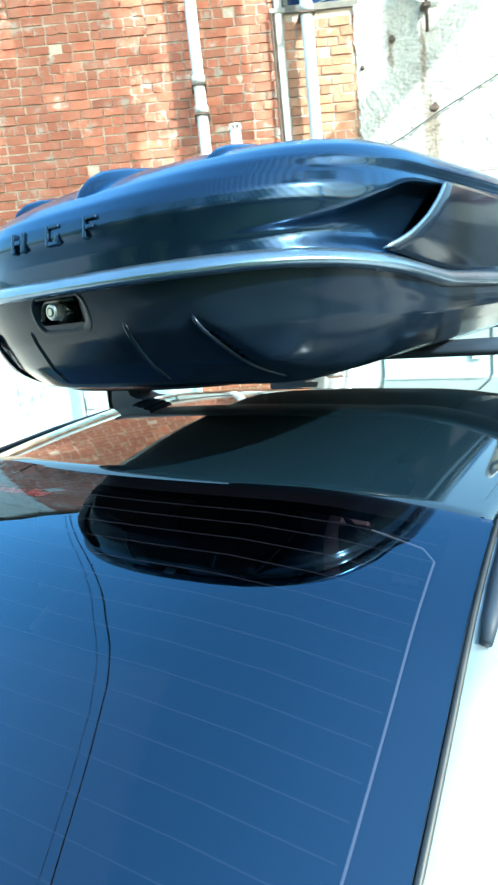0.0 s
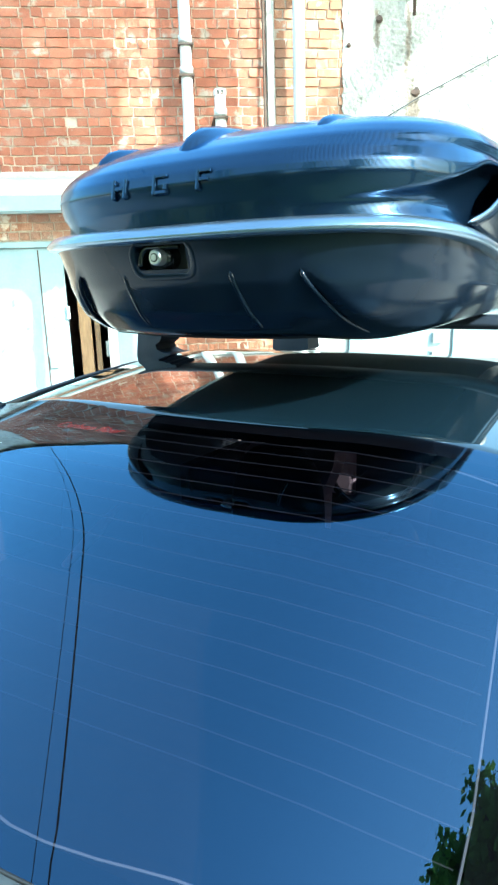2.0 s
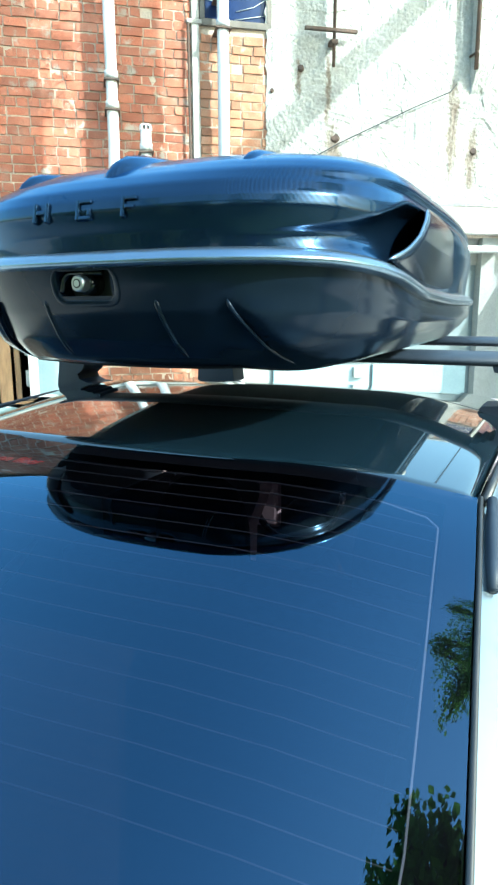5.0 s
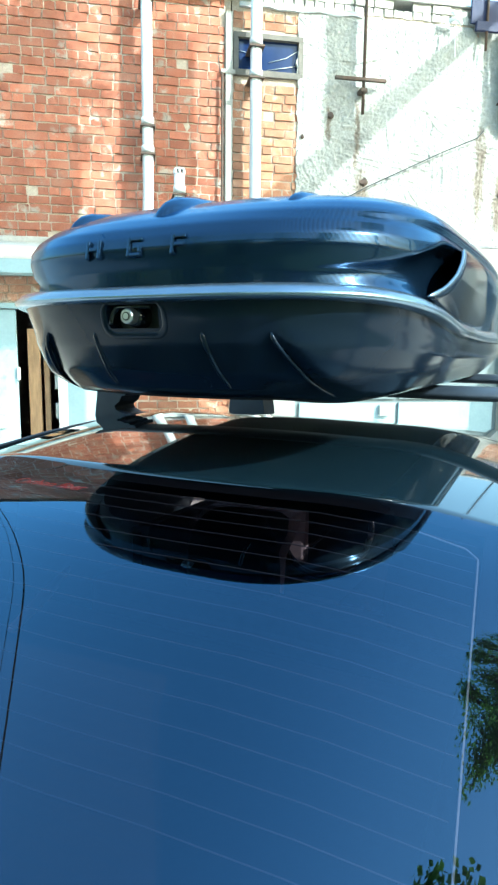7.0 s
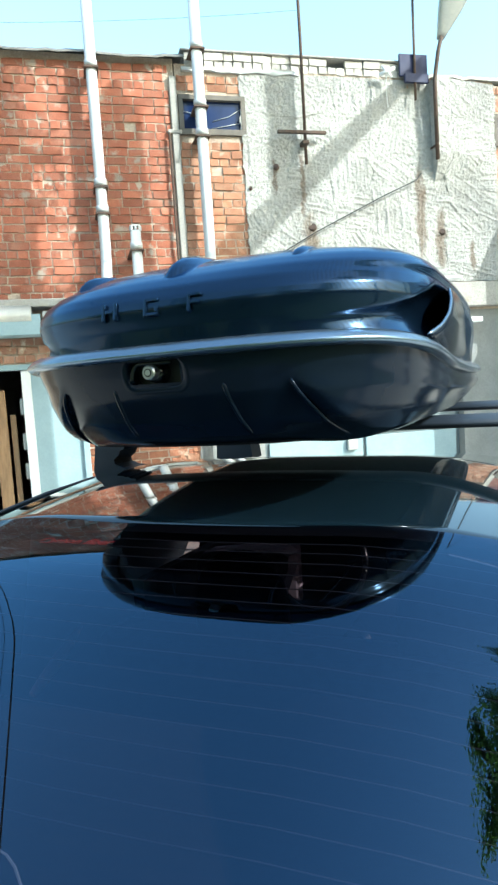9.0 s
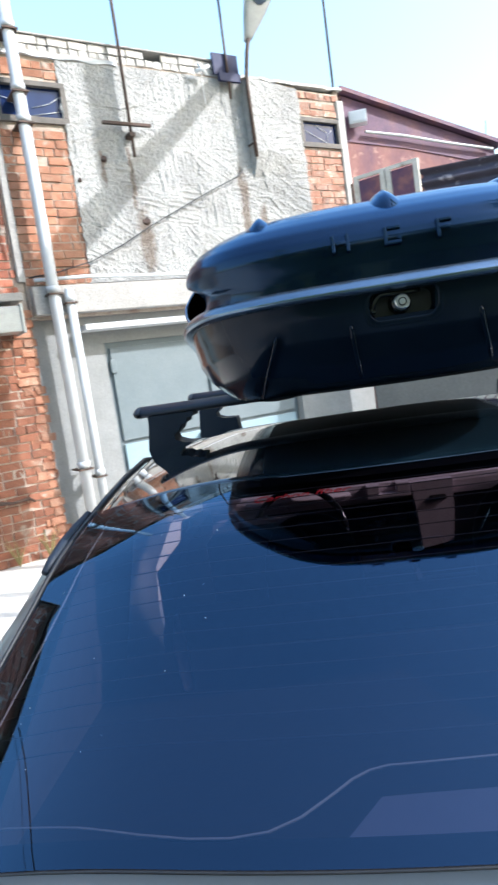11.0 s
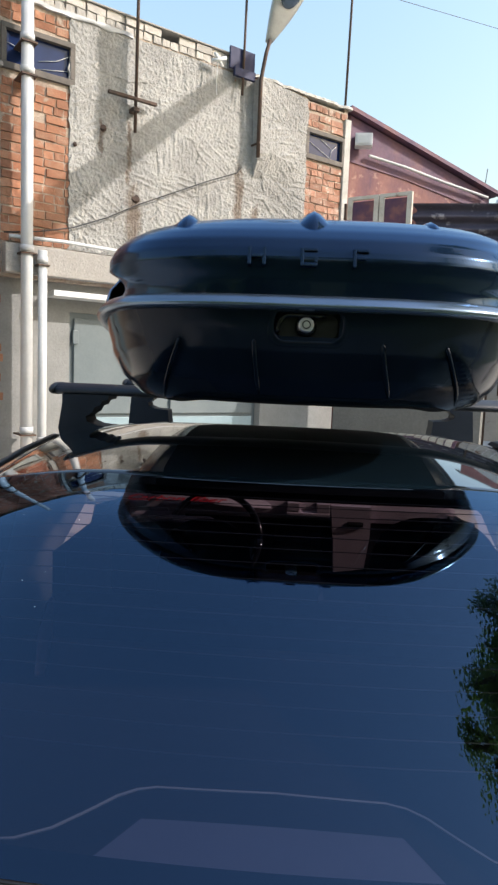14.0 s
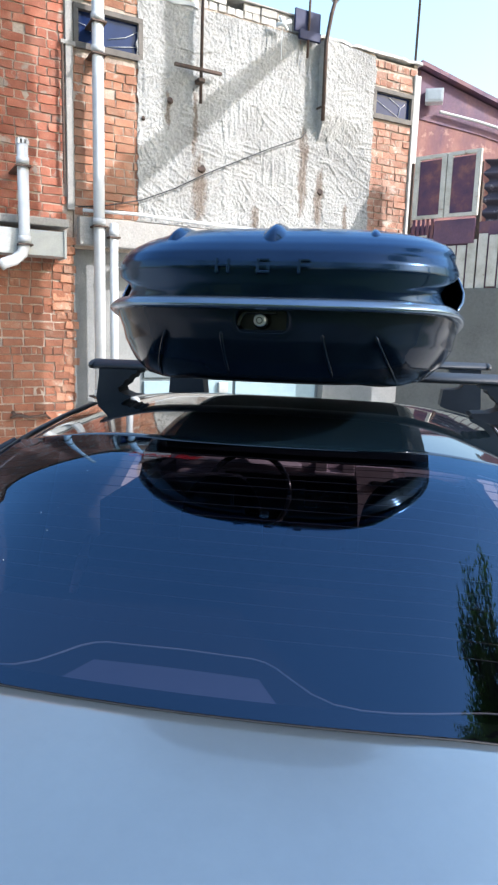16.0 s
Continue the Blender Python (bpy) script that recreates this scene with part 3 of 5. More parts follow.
part("hinge", tube([(-2.79, 0.01, 0.4), (-2.79, 0.01, 0.52)], 0.016, 10), "white_metal", door)
part("door_seam", boxes(((-3.035, 0.022, 0.04), (-3.025, 0.032, 1.86))), "iron", door, "dark seam between the folded sheets")
part("latch", boxes(((-3.01, 0.0, 0.72), (-2.93, 0.03, 0.84)), bevel=0.008), "galvanised", door, "small steel latch plate")
for z in (0.35, 0.8, 1.1, 1.45):
    part("lock_rail", boxes(((-2.46, 0.10, z), (-2.40, 0.13, z + 0.16)), bevel=0.006), "galvanised", door, "steel lock hardware in the gap")
# crumbled lighter bricks at the broken edge of the pier
rnd = random.Random(12)
for k in range(26):
    z = 0.06 + 0.092 * k
    for j in range(2 if rnd.random() < 0.4 else 1):
        me = brick_mesh("brick", rnd.uniform(0.07, 0.15), 0.07, rnd.uniform(0.034, 0.048), 300 + 2 * k + j)
        me.materials.append(M["brick_orange"])
        ob = new("brick", me)
        ob.parent = core_left
        ob.matrix_basis = pose(-0.745 - 0.10 * j + rnd.uniform(-0.03, 0.025), 0.035, z, rnd.uniform(-3, 3), rnd.uniform(-6, 6), rnd.uniform(-4, 4))
br = thing("wall_bracket", "bent black iron bracket on the brick pier", "bracket")
part("rod", tube([(-1.36, -0.03, 0.60), (-1.30, -0.05, 0.63), (-1.18, -0.06, 0.61), (-1.02, -0.05, 0.62), (-0.97, -0.03, 0.58)], [0.012, 0.02, 0.014, 0.016, 0.01], 8), "iron", br, smooth=True)
part("stub", tube([(-1.32, -0.05, 0.63), (-1.33, 0.03, 0.66)], 0.018, 8), "iron", br, smooth=True)
part("stub", tube([(-1.02, -0.05, 0.62), (-1.02, 0.03, 0.62)], 0.014, 8), "iron", br, smooth=True)
for wx in (-1.22, -0.92, -0.60):
    rnd = random.Random(int(wx * 100))
    bm = bmesh.new()
    for k in range(16):
        a, ln = rnd.uniform(0, 6.28), rnd.uniform(0.10, 0.34)
        tip = Vector((math.cos(a) * ln * 0.45, -abs(math.sin(a)) * ln * 0.4, ln))
        add_tube(bm, [(0, 0, 0), tip * 0.5 + Vector((0, 0, ln * 0.1)), tip], [0.005, 0.004, 0.001], 4)
    solid("weed", bm, "dry_grass", "dry yellowish weed at the foot of the wall", "weed", pose(wx, -0.06, 0.0), group="weeds at the wall")
solid("plank", boxes(((-2.72, 0.16, 0.0), (-2.60, 0.20, 1.70)), bevel=0.006), "wood", "brown wooden plank standing inside the open door", "plank", pose(0, 0, 0, 0, 0, 0))
solid("plank", boxes(((-2.575, 0.22, 0.0), (-2.52, 0.25, 1.45)), bevel=0.005), "wood", "narrow brown board inside the open door", "plank")
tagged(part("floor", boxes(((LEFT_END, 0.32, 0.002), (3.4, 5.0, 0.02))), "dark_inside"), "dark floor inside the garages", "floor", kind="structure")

door = tagged(part("door_3", boxes(((0.03, 0.13, 0.02), (2.42, 0.17, 2.02))), "door_grey"), "grey-green steel garage door under the canopy", "door", kind="structure")
part("door_panel", boxes(((0.08, 0.10, 0.98), (1.18, 0.13, 1.96)), bevel=0.006), "door_grey", door)
part("door_panel", boxes(((1.22, 0.10, 0.98), (2.36, 0.13, 1.96)), bevel=0.006), "door_grey", door)
part("door_panel", boxes(((0.08, 0.10, 0.06), (1.18, 0.13, 0.94)), bevel=0.006), "door_blue", door)
part("door_panel", boxes(((1.22, 0.10, 0.06), (2.36, 0.13, 0.94)), bevel=0.006), "door_blue", door)
part("hinge", boxes(((0.06, 0.075, 1.70), (0.12, 0.105, 1.84)), bevel=0.006), "door_grey", door)
part("latch", boxes(((0.98, 0.05, 0.80), (1.10, 0.10, 0.92)), bevel=0.01), "galvanised", door)


# ---------------------------------------------------------------- pipes and roof fittings
def pipe(name, pts, r, label, collars=(), cap=False):
    t = thing(name, label, "pipe")
    part("tube", tube(pts, r, 18), "pipe", t, smooth=True)
    for x, y, z in collars:
        part("collar", tube([(x, y, z - 0.03), (x, y, z + 0.03)], r * 1.16, 18), "pipe", t, smooth=True)
    for x, y, z in collars:
        part("bracket", boxes(((x - r * 1.3, y - r * 1.3, z - 0.055), (x + r * 1.3, 0.02, z - 0.04))), "iron", t)
    if cap:
        x, y, z = pts[-1]
        for k in range(8):
            a = k * math.pi / 4
            part("cap_finger", boxes(((x + r * math.cos(a) - 0.008, y + r * math.sin(a) - 0.008, z), (x + r * math.cos(a) + 0.008, y + r * math.sin(a) + 0.008, z + 0.04))), "pipe", t)
        part("cap", tube([(x, y, z + 0.035), (x, y, z + 0.05)], r * 1.05, 18), "pipe", t)
    return t


pipe("drain_pipe", [(-1.50, -0.40, 2.03), (-1.545, -0.405, 2.06), (-1.565, -0.405, 2.13), (-1.56, -0.40, 2.30), (-1.545, -0.38, 2.50), (-1.525, -0.26, 2.78), (-1.515, -0.19, 3.0), (-1.515, -0.18, 3.2), (-1.515, -0.18, 5.42)], 0.052, "tall pale grey vent pipe on the brick wall",
     [(-1.515, -0.18, 3.37), (-1.515, -0.18, 3.62), (-1.515, -0.18, 4.72)], True)
pipe("drain_pipe", [(-0.484, -0.17, 0.05), (-0.484, -0.17, 5.50)], 0.055, "tall pale grey drain pipe with collars",
     [(-0.484, -0.17, 0.85), (-0.484, -0.17, 2.55), (-0.484, -0.17, 4.12), (-0.484, -0.17, 4.40), (-0.484, -0.17, 4.95)])
pipe("drain_pipe", [(-0.335, -0.17, 0.05), (-0.335, -0.17, 2.55)], 0.042, "short grey drain pipe ending below the ledge", [(-0.335, -0.17, 0.75), (-0.335, -0.17, 2.46)])
pipe("elbow_pipe", [(-1.455, -0.37, 2.05), (-1.42, -0.37, 2.075), (-1.33, -0.37, 2.11), (-1.26, -0.37, 2.17), (-1.235, -0.37, 2.27), (-1.235, -0.37, 3.12)], 0.05,
     "grey elbow vent pipe with a slotted cap", [(-1.235, -0.37, 2.30), (-1.235, -0.37, 2.98)], True)
d = thing("air_duct", "galvanised rectangular air duct under the ledge", "duct")
part("duct_body", boxes(((-2.15, -0.33, 2.17), (-0.86, -0.06, 2.40)), bevel=0.006), "galvanised", d)
part("end_cap", boxes(((-0.872, -0.345, 2.155), (-0.845, -0.05, 2.415)), bevel=0.004), "galvanised", d)
part("duct_body", boxes(((-3.6, -0.33, 2.19), (-2.17, -0.06, 2.38)), bevel=0.006), "door_blue", d)
solid("pipe", tube([(-5.5, -0.22, 2.37), (-2.25, -0.22, 2.36)], 0.12, 20), "galvanised", "thick horizontal galvanised pipe under the ledge", "pipe", smooth=True)

# cable conduit along the ledge
solid("conduit", tube([(-0.62, -0.08, 2.66), (-0.1, -0.09, 2.675), (0.5, -0.09, 2.66), (1.2, -0.09, 2.65), (2.4, -0.09, 2.655)], 0.018, 8), "white_metal", "thin white conduit lying along the ledge", "conduit", smooth=True)

mast = thing("antenna_mast", "thin rusty antenna mast with a cross bar on the plaster", "mast")
part("pole", tube([(0.625, -0.09, 3.86), (0.63, -0.10, 5.2), (0.62, -0.10, 7.4)], 0.017, 10), "iron", mast, smooth=True)
part("cross_bar", boxes(((0.33, -0.11, 4.17), (0.86, -0.07, 4.20)), bevel=0.004), "iron", mast)
part("clamp", boxes(((0.59, -0.12, 4.06), (0.66, 0.01, 4.10)), bevel=0.005), "iron", mast)
mast = thing("antenna_mast", "short thin iron rod on the parapet", "mast")
part("pole", tube([(1.92, -0.09, 4.56), (1.935, -0.09, 5.65)], 0.014, 8), "iron", mast, smooth=True)
mast = thing("antenna_mast", "thin iron mast at the corner of the roof", "mast")
part("pole", tube([(3.60, 0.05, 4.78), (3.63, 0.03, 7.6)], 0.015, 8), "iron", mast, smooth=True)

lamp_post = thing("street_lamp", "grey street lamp on a rusty pole fixed to the wall", "lamp")
part("pole", tube([(2.125, -0.15, 3.92), (2.125, -0.15, 4.75), (2.175, -0.16, 5.05), (2.215, -0.17, 5.2)], 0.022, 10), "iron", lamp_post, smooth=True)
part("clamp", tube([(2.125, -0.175, 4.08), (2.125, 0.01, 4.08)], 0.012, 8), "iron", lamp_post)


def lamp_ring(t, inset=0.0, depth=0.0):
    w = 0.035 + 0.16 * math.sin(min(t * 1.9, 1.57)) if t < 0.85 else 0.195 * (1 - ((t - 0.85) / 0.15) ** 2 * 0.75)
    return w


HEAD = Matrix.Translation((2.215, -0.14, 5.18)) @ Matrix.Rotation(radians(14), 4, "Y") @ Matrix.Rotation(radians(22), 4, "X")
rings = []
for k in range(11):
    t = k / 10
    w = lamp_ring(t)
    dp = 0.04 + 0.08 * math.sin(math.pi * min(t * 0.9 + 0.05, 1))
    rings.append([HEAD @ Vector((w * math.cos(a), dp * (math.sin(a) if math.sin(a) > 0 else 0.25 * math.sin(a)), 0.88 * t)) for a in [2 * math.pi * j / 20 for j in range(20)]])
part("lamp_housing", loft(rings), "galvanised", lamp_post, "pale grey lamp housing", smooth=True)
rings = []
for k in range(9):
    a0 = -math.pi / 2 + math.pi * k / 8
    rings.append([HEAD @ Vector((0.145 * math.cos(a0) * math.cos(a) * 1.0, -0.03 - 0.02 * abs(math.cos(a0)) * (1 if math.sin(a) < 0 else -1), 0.60 + 0.22 * math.sin(a0))) for a in [2 * math.pi * j / 12 for j in range(12)]])
part("lamp_glass", loft(rings, False, False), "lamp_glass", lamp_post, "dark lamp glass", smooth=True)
part("reflector", tube([HEAD @ Vector((0, -0.045, 0.56)), HEAD @ Vector((0, -0.056, 0.56))], 0.065, 16), "galvanised", lamp_post)

bs = thing("metal_sheet", "bent dark blue metal sheet on the parapet", "sheet")
part("sheet_face", boxes(((1.76, -0.07, 4.82), (2.09, -0.04, 5.05)), bevel=0.004), "blue_sheet", bs)
part("sheet_fold", boxes(((1.80, -0.11, 4.74), (2.08, -0.07, 4.83)), bevel=0.004), "blue_sheet", bs)
ins = thing("insulator", "white cable insulators with wires at the parapet", "insulator")
part("knob", tube([(1.50, -0.10, 4.80), (1.66, -0.14, 4.86)], 0.02, 10), "white_metal", ins, smooth=True)
part("knob", tube([(1.52, -0.13, 4.88), (1.64, -0.10, 4.78)], 0.018, 10), "white_metal", ins, smooth=True)
part("wire", tube([(1.58, -0.10, 4.82), (1.60, -0.05, 4.62), (1.62, -0.03, 4.5)], 0.006, 6), "white_metal", ins)


def hanging(name, a, b, sag, r, label, n=24):
    a, b = Vector(a), Vector(b)
    pts = [a.lerp(b, k / n) - Vector((0, 0, sag * 4 * (k / n) * (1 - k / n))) for k in range(n + 1)]
    return solid(name, tube(pts, r, 6), "cable", label, "cable", smooth=True)


wire = [(-0.66, -0.05, 2.69), (-0.35, -0.05, 2.74), (0.0, -0.05, 2.83), (0.35, -0.06, 2.98), (0.70, -0.06, 3.17), (1.1, -0.06, 3.36), (1.5, -0.06, 3.55), (1.9, -0.06, 3.72), (1.97, -0.05, 3.80)]
solid("cable", tube(wire, 0.007, 6), "cable", "thin dark cable slung across the plaster", "cable", smooth=True)
for x, z, r in ((0.675, 3.24, 0.05), (0.31, 3.86, 0.035), (2.22, 3.18, 0.04), (0.02, 3.64, 0.02)):
    tagged(part("hole", tube([(x, -0.024, z), (x + 0.01, 0.0, z - 0.01)], [r * 0.8, r], 9), "iron"), "rusty broken hole in the plaster", "hole", kind="structure")

# ---------------------------------------------------------------- the yard beyond the corner
YARD = pose(-2.344, -6.556, 0, 0, 0, -42.26)


def yard(name, bm, material, label, category, kind="", smooth=False):
    return solid(name, bm, material, label, category, YARD, kind, smooth)


def along(a, b, off=0.0):
    """A frame whose x runs from a to b on the ground, y away from the camera."""
    d = Vector((b[0] - a[0], b[1] - a[1], 0))
    return Matrix.Translation((a[0], a[1], 0)) @ Matrix.Rotation(math.atan2(d.y, d.x), 4, "Z") @ Matrix.Translation((0, off, 0))


shed = thing("shed", "rusty red sheet metal shed with a sloping roof", "shed", YARD @ along((0.03, 9.0), (2.10, 10.2)))
L = 2.39
bm = bmesh.new()
prof = [(0, 0), (L, 0), (L, 4.16), (0, 4.84)]
f0 = [bm.verts.new((x, 0, z)) for x, z in prof]
f1 = [bm.verts.new((x, 3.0, z)) for x, z in prof]
bm.faces.new(f0)
bm.faces.new(f1[::-1])
for k in range(4):
    bm.faces.new((f0[k], f1[k], f1[(k + 1) % 4], f0[(k + 1) % 4]))
part("wall", bm, "red_shed", shed, "rusty red sheet wall")
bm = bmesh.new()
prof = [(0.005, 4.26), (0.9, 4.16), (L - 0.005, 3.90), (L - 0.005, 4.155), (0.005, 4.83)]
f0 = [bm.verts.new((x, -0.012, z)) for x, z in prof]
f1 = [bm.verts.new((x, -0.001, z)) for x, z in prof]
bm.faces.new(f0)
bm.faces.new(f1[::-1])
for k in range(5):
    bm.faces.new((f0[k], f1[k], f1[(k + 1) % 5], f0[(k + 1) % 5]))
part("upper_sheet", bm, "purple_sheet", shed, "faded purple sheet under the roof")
ang = math.atan2(4.16 - 4.84, L)
part("roof", boxes(((-0.05, -0.10, 0.0), (L / math.cos(ang) + 0.12, 3.1, 0.05))), "purple_sheet", shed, "dark edge of the sloping roof").matrix_basis = pose(0, 0, 4.86) @ Matrix.Rotation(-ang, 4, "Y")
part("gutter_pipe", tube([(0.28, -0.06, 4.36), (0.85, -0.07, 4.30), (1.5, -0.07, 4.20), (2.3, -0.07, 4.10)], 0.02, 8), "pipe", shed, "thin white pipe along the shed wall")
yard("meter_box", boxes(((0.11, 8.90, 4.43), (0.33, 9.06, 4.585)), ((0.13, 8.893, 4.45), (0.31, 8.901, 4.565)), bevel=0.006), "white_metal", "white meter box on the corner of the shed", "box")

gate = thing("metal_gate", "two maroon steel panels with white frames", "gate", YARD @ along((0.05, 8.45), (0.82, 8.1)))
for k in range(2):
    x0 = 0.41 * k + 0.01
    p = part("panel", boxes(((x0 + 0.05, 0.0, 2.97), (x0 + 0.35, 0.02, 3.60)), bevel=0.004), "maroon", gate)
    part("panel_frame", boxes(((x0, -0.015, 2.93), (x0 + 0.40, 0.03, 2.97)), ((x0, -0.015, 3.62), (x0 + 0.40, 0.03, 3.66)),
                              ((x0, -0.015, 2.97), (x0 + 0.062, 0.03, 3.62)), ((x0 + 0.338, -0.015, 2.97), (x0 + 0.40, 0.03, 3.62)), bevel=0.004), "cream", p, "flaking cream frame")
part("backing", boxes(((-0.03, 0.05, 2.05), (1.76, 0.07, 2.86)), ((0.30, 0.012, 2.62), (0.80, 0.05, 2.90))), "purple_sheet", gate, "dark purple sheet behind the boards")
for k in range(14):
    top = (2.70, 2.74, 2.69, 2.62, 2.60, 2.60, 2.66, 2.72, 2.70, 2.78, 2.84, 2.81, 2.86, 2.83)[k]
    part("slat", boxes(((-0.02 + 0.125 * k, 0.02, 2.08 + 0.02 * (k % 3)), (0.085 + 0.125 * k, 0.035, top)), bevel=0.003), "cream", gate, "weathered cream board")
for k in range(5):
    part("picket", boxes(((0.01 + 0.06 * k, 0.025, 2.68), (0.045 + 0.06 * k, 0.04, 2.93)), bevel=0.003), "maroon", gate, "dark purple picket")
part("post", boxes(((-0.05, 0.02, 0.0), (-0.02, 0.10, 3.6))), "iron", gate)
part("post", boxes(((0.80, 0.04, 0.0), (0.84, 0.10, 3.3))), "iron", gate)
low = thing("low_wall", "smooth brownish grey concrete wall under the boards", "wall", YARD @ along((0.05, 8.45), (0.82, 8.1)))
part("slab", boxes(((-0.05, 0.0, 0.0), (1.78, 0.12, 2.10)), bevel=0.01), "panel_concrete", low)


def corrugated(x0, x1, z0, z1, pitch, depth, n=6):
    def fn(u, v):
        z = lerp(z0, z1, v)
        return Vector((lerp(x0, x1, u), depth * math.sin(2 * math.pi * z / pitch) + 0.01 * noise.noise((u * 5, z * 3, x0)), z))
    return sheet(fn, n, max(int((z1 - z0) / pitch * 8), 4), 0.006, Vector((0, 1, 0)))


fence = thing("fence", "dark corrugated sheet fence with flaking paint", "fence", YARD @ along((0.90, 9.55), (2.25, 9.5)))
part("fence_sheet", corrugated(0.0, 1.37, 3.0, 3.87, 0.17, 0.028), "fence", fence)
part("fence_sheet", corrugated(0.0, 1.37, 1.2, 2.97, 0.17, 0.028), "fence", fence)
part("post", boxes(((1.37, -0.06, 0.0), (1.45, 0.04, 3.86))), "iron", fence)
part("post", boxes(((-0.04, -0.06, 0.0), (0.03, 0.04, 3.84))), "iron", fence)
fence = thing("fence", "dark corrugated sheet fence beside the old lorry", "fence", YARD @ along((2.30, 9.4), (5.6, 9.1)))
part("fence_sheet", corrugated(0.0, 3.3, 3.07, 4.0, 0.19, 0.03), "fence", fence)
part("rail", boxes(((0.0, -0.05, 3.0), (3.3, 0.0, 3.06))), "iron", fence)
part("post", boxes(((1.6, 0.03, 0.0), (1.68, 0.10, 3.9))), "iron", fence)
wreck = thing("sheet_wall", "flaking white sheet wall with rust stains", "fence", YARD @ along((2.0, 8.95), (2.95, 8.8)))
for k in range(7):
    part("board", boxes(((0.14 * k, 0.0, 2.08), (0.13 + 0.14 * k, 0.018, 2.92 - 0.02 * (k % 3))), bevel=0.003), "old_white", wreck)
part("sheet_panel", boxes(((0.0, -0.02, 0.7), (0.95, 0.0, 2.03)), bevel=0.004), "old_white", wreck)
part("rust_plate", boxes(((0.12, -0.03, 1.30), (0.40, -0.02, 1.52)), bevel=0.004), "iron", wreck)
part("post", boxes(((-0.05, -0.03, 0.0), (0.0, 0.05, 2.95)), ((0.95, -0.03, 0.0), (1.0, 0.05, 2.95))), "iron", wreck)
slab = thing("concrete_panel", "grey precast concrete fence panel with a raised border", "fence", YARD @ along((2.48, 8.25), (4.4, 8.1)))
part("slab", boxes(((0.0, 0.03, 0.0), (1.93, 0.10, 2.55))), "panel_concrete", slab)
part("border", boxes(((0.0, -0.01, 2.44), (1.93, 0.03, 2.56)), ((0.0, -0.01, 0.0), (0.10, 0.03, 2.44)), ((1.83, -0.01, 0.0), (1.93, 0.03, 2.44)), ((0.1, -0.01, 0.9), (1.83, 0.03, 1.02)), bevel=0.012), "panel_concrete", slab)

wk = thing("scrap_car_door", "rusty white scrap car door leaning on the fence", "scrap", YARD @ along((2.42, 7.9), (3.1, 7.75)))
part("door_skin", sheet(lambda u, v: Vector((0.75 * u - 0.10 * v * u, 0.05 + 0.12 * (1 - v) - 0.05 * math.sin(3.1 * v), 0.30 + 0.75 * v - 0.08 * u * v)), 10, 10, 0.03, Vector((0, 1, 0))), "old_white", wk, smooth=True)
part("window_gap", tube([(0.05, 0.0, 0.98), (0.30, 0.0, 1.02), (0.52, 0.0, 0.98), (0.64, 0.02, 0.80), (0.68, 0.05, 0.55)], 0.018, 8), "iron", wk, smooth=True)
part("stand", boxes(((0.0, 0.10, 0.0), (0.08, 0.22, 0.40))), "iron", wk)
part("stand", boxes(((0.55, 0.10, 0.0), (0.63, 0.22, 0.40))), "iron", wk)
hall = thing("building", "dark red industrial building behind the fence", "building", YARD @ along((3.65, 15.0), (11.0, 15.5)))
bm = bmesh.new()
prof = [(0, 0), (7.4, 0), (7.4, 8.8), (0, 6.85)]
f0 = [bm.verts.new((x, 0, z)) for x, z in prof]
f1 = [bm.verts.new((x + 2.4, 6.0, z)) for x, z in prof]
bm.faces.new(f0)
bm.faces.new(f1[::-1])
for k in range(4):
    bm.faces.new((f0[k], f1[k], f1[(k + 1) % 4], f0[(k + 1) % 4]))
part("wall", bm, "brown_wall", hall)
part("roof", boxes(((-0.01, -0.03, 0.0), (7.8, 0.6, 0.05))), "roof_felt", hall).matrix_basis = pose(0, 0, 6.86) @ Matrix.Rotation(-math.atan2(8.8 - 6.85, 7.4), 4, "Y")

lorry = thing("lorry", "white lorry with a roof fairing behind the fence", "lorry", YARD @ along((3.0, 12.0), (7.5, 9.9)))
part("cargo_box", boxes(((1.10, 0.0, 1.2), (6.5, 2.4, 6.18)), bevel=0.02), "truck_white", lorry)
part("cargo_edge", boxes(((1.07, -0.02, 1.2), (1.14, 0.03, 6.16))), "galvanised", lorry)
part("cab", boxes(((-0.45, 0.1, 1.2), (0.95, 2.3, 4.66)), bevel=0.08), "truck_white", lorry)
part("cab_window", boxes(((0.08, 0.07, 3.8), (0.80, 0.10, 4.53)), bevel=0.01), "window_pane", lorry)


def fairing_ring(y):
    pts = [(0.93, 4.70), (0.93, 5.34), (0.82, 5.31), (0.58, 5.20), (0.34, 5.03), (0.16, 4.86), (0.02, 4.70)]
    return [Vector((x, y, z)) for x, z in pts]


part("fairing", loft([fairing_ring(0.02), fairing_ring(0.75)]), "truck_white", lorry, "curved white roof fairing")
part("fairing_side", boxes(((0.935, 0.0, 4.84), (1.09, 0.6, 5.30)), bevel=0.015), "amber", lorry, "yellowed fairing side")
part("wheel", tube([(0.3, 0.1, 0.5), (0.3, 0.4, 0.5)], 0.5, 24), "black_trim", lorry, smooth=True)
part("wheel", tube([(4.8, 0.1, 0.5), (4.8, 0.4, 0.5)], 0.5, 24), "black_trim", lorry, smooth=True)
part("chassis", boxes(((-0.3, 0.5, 0.7), (6.4, 1.9, 1.25))), "iron", lorry)
hanging("cable", (6.3, -0.1, 4.12), (8.2, 1.2, 5.3), 0.1, 0.008, "thin dark cable between the shed and the building")

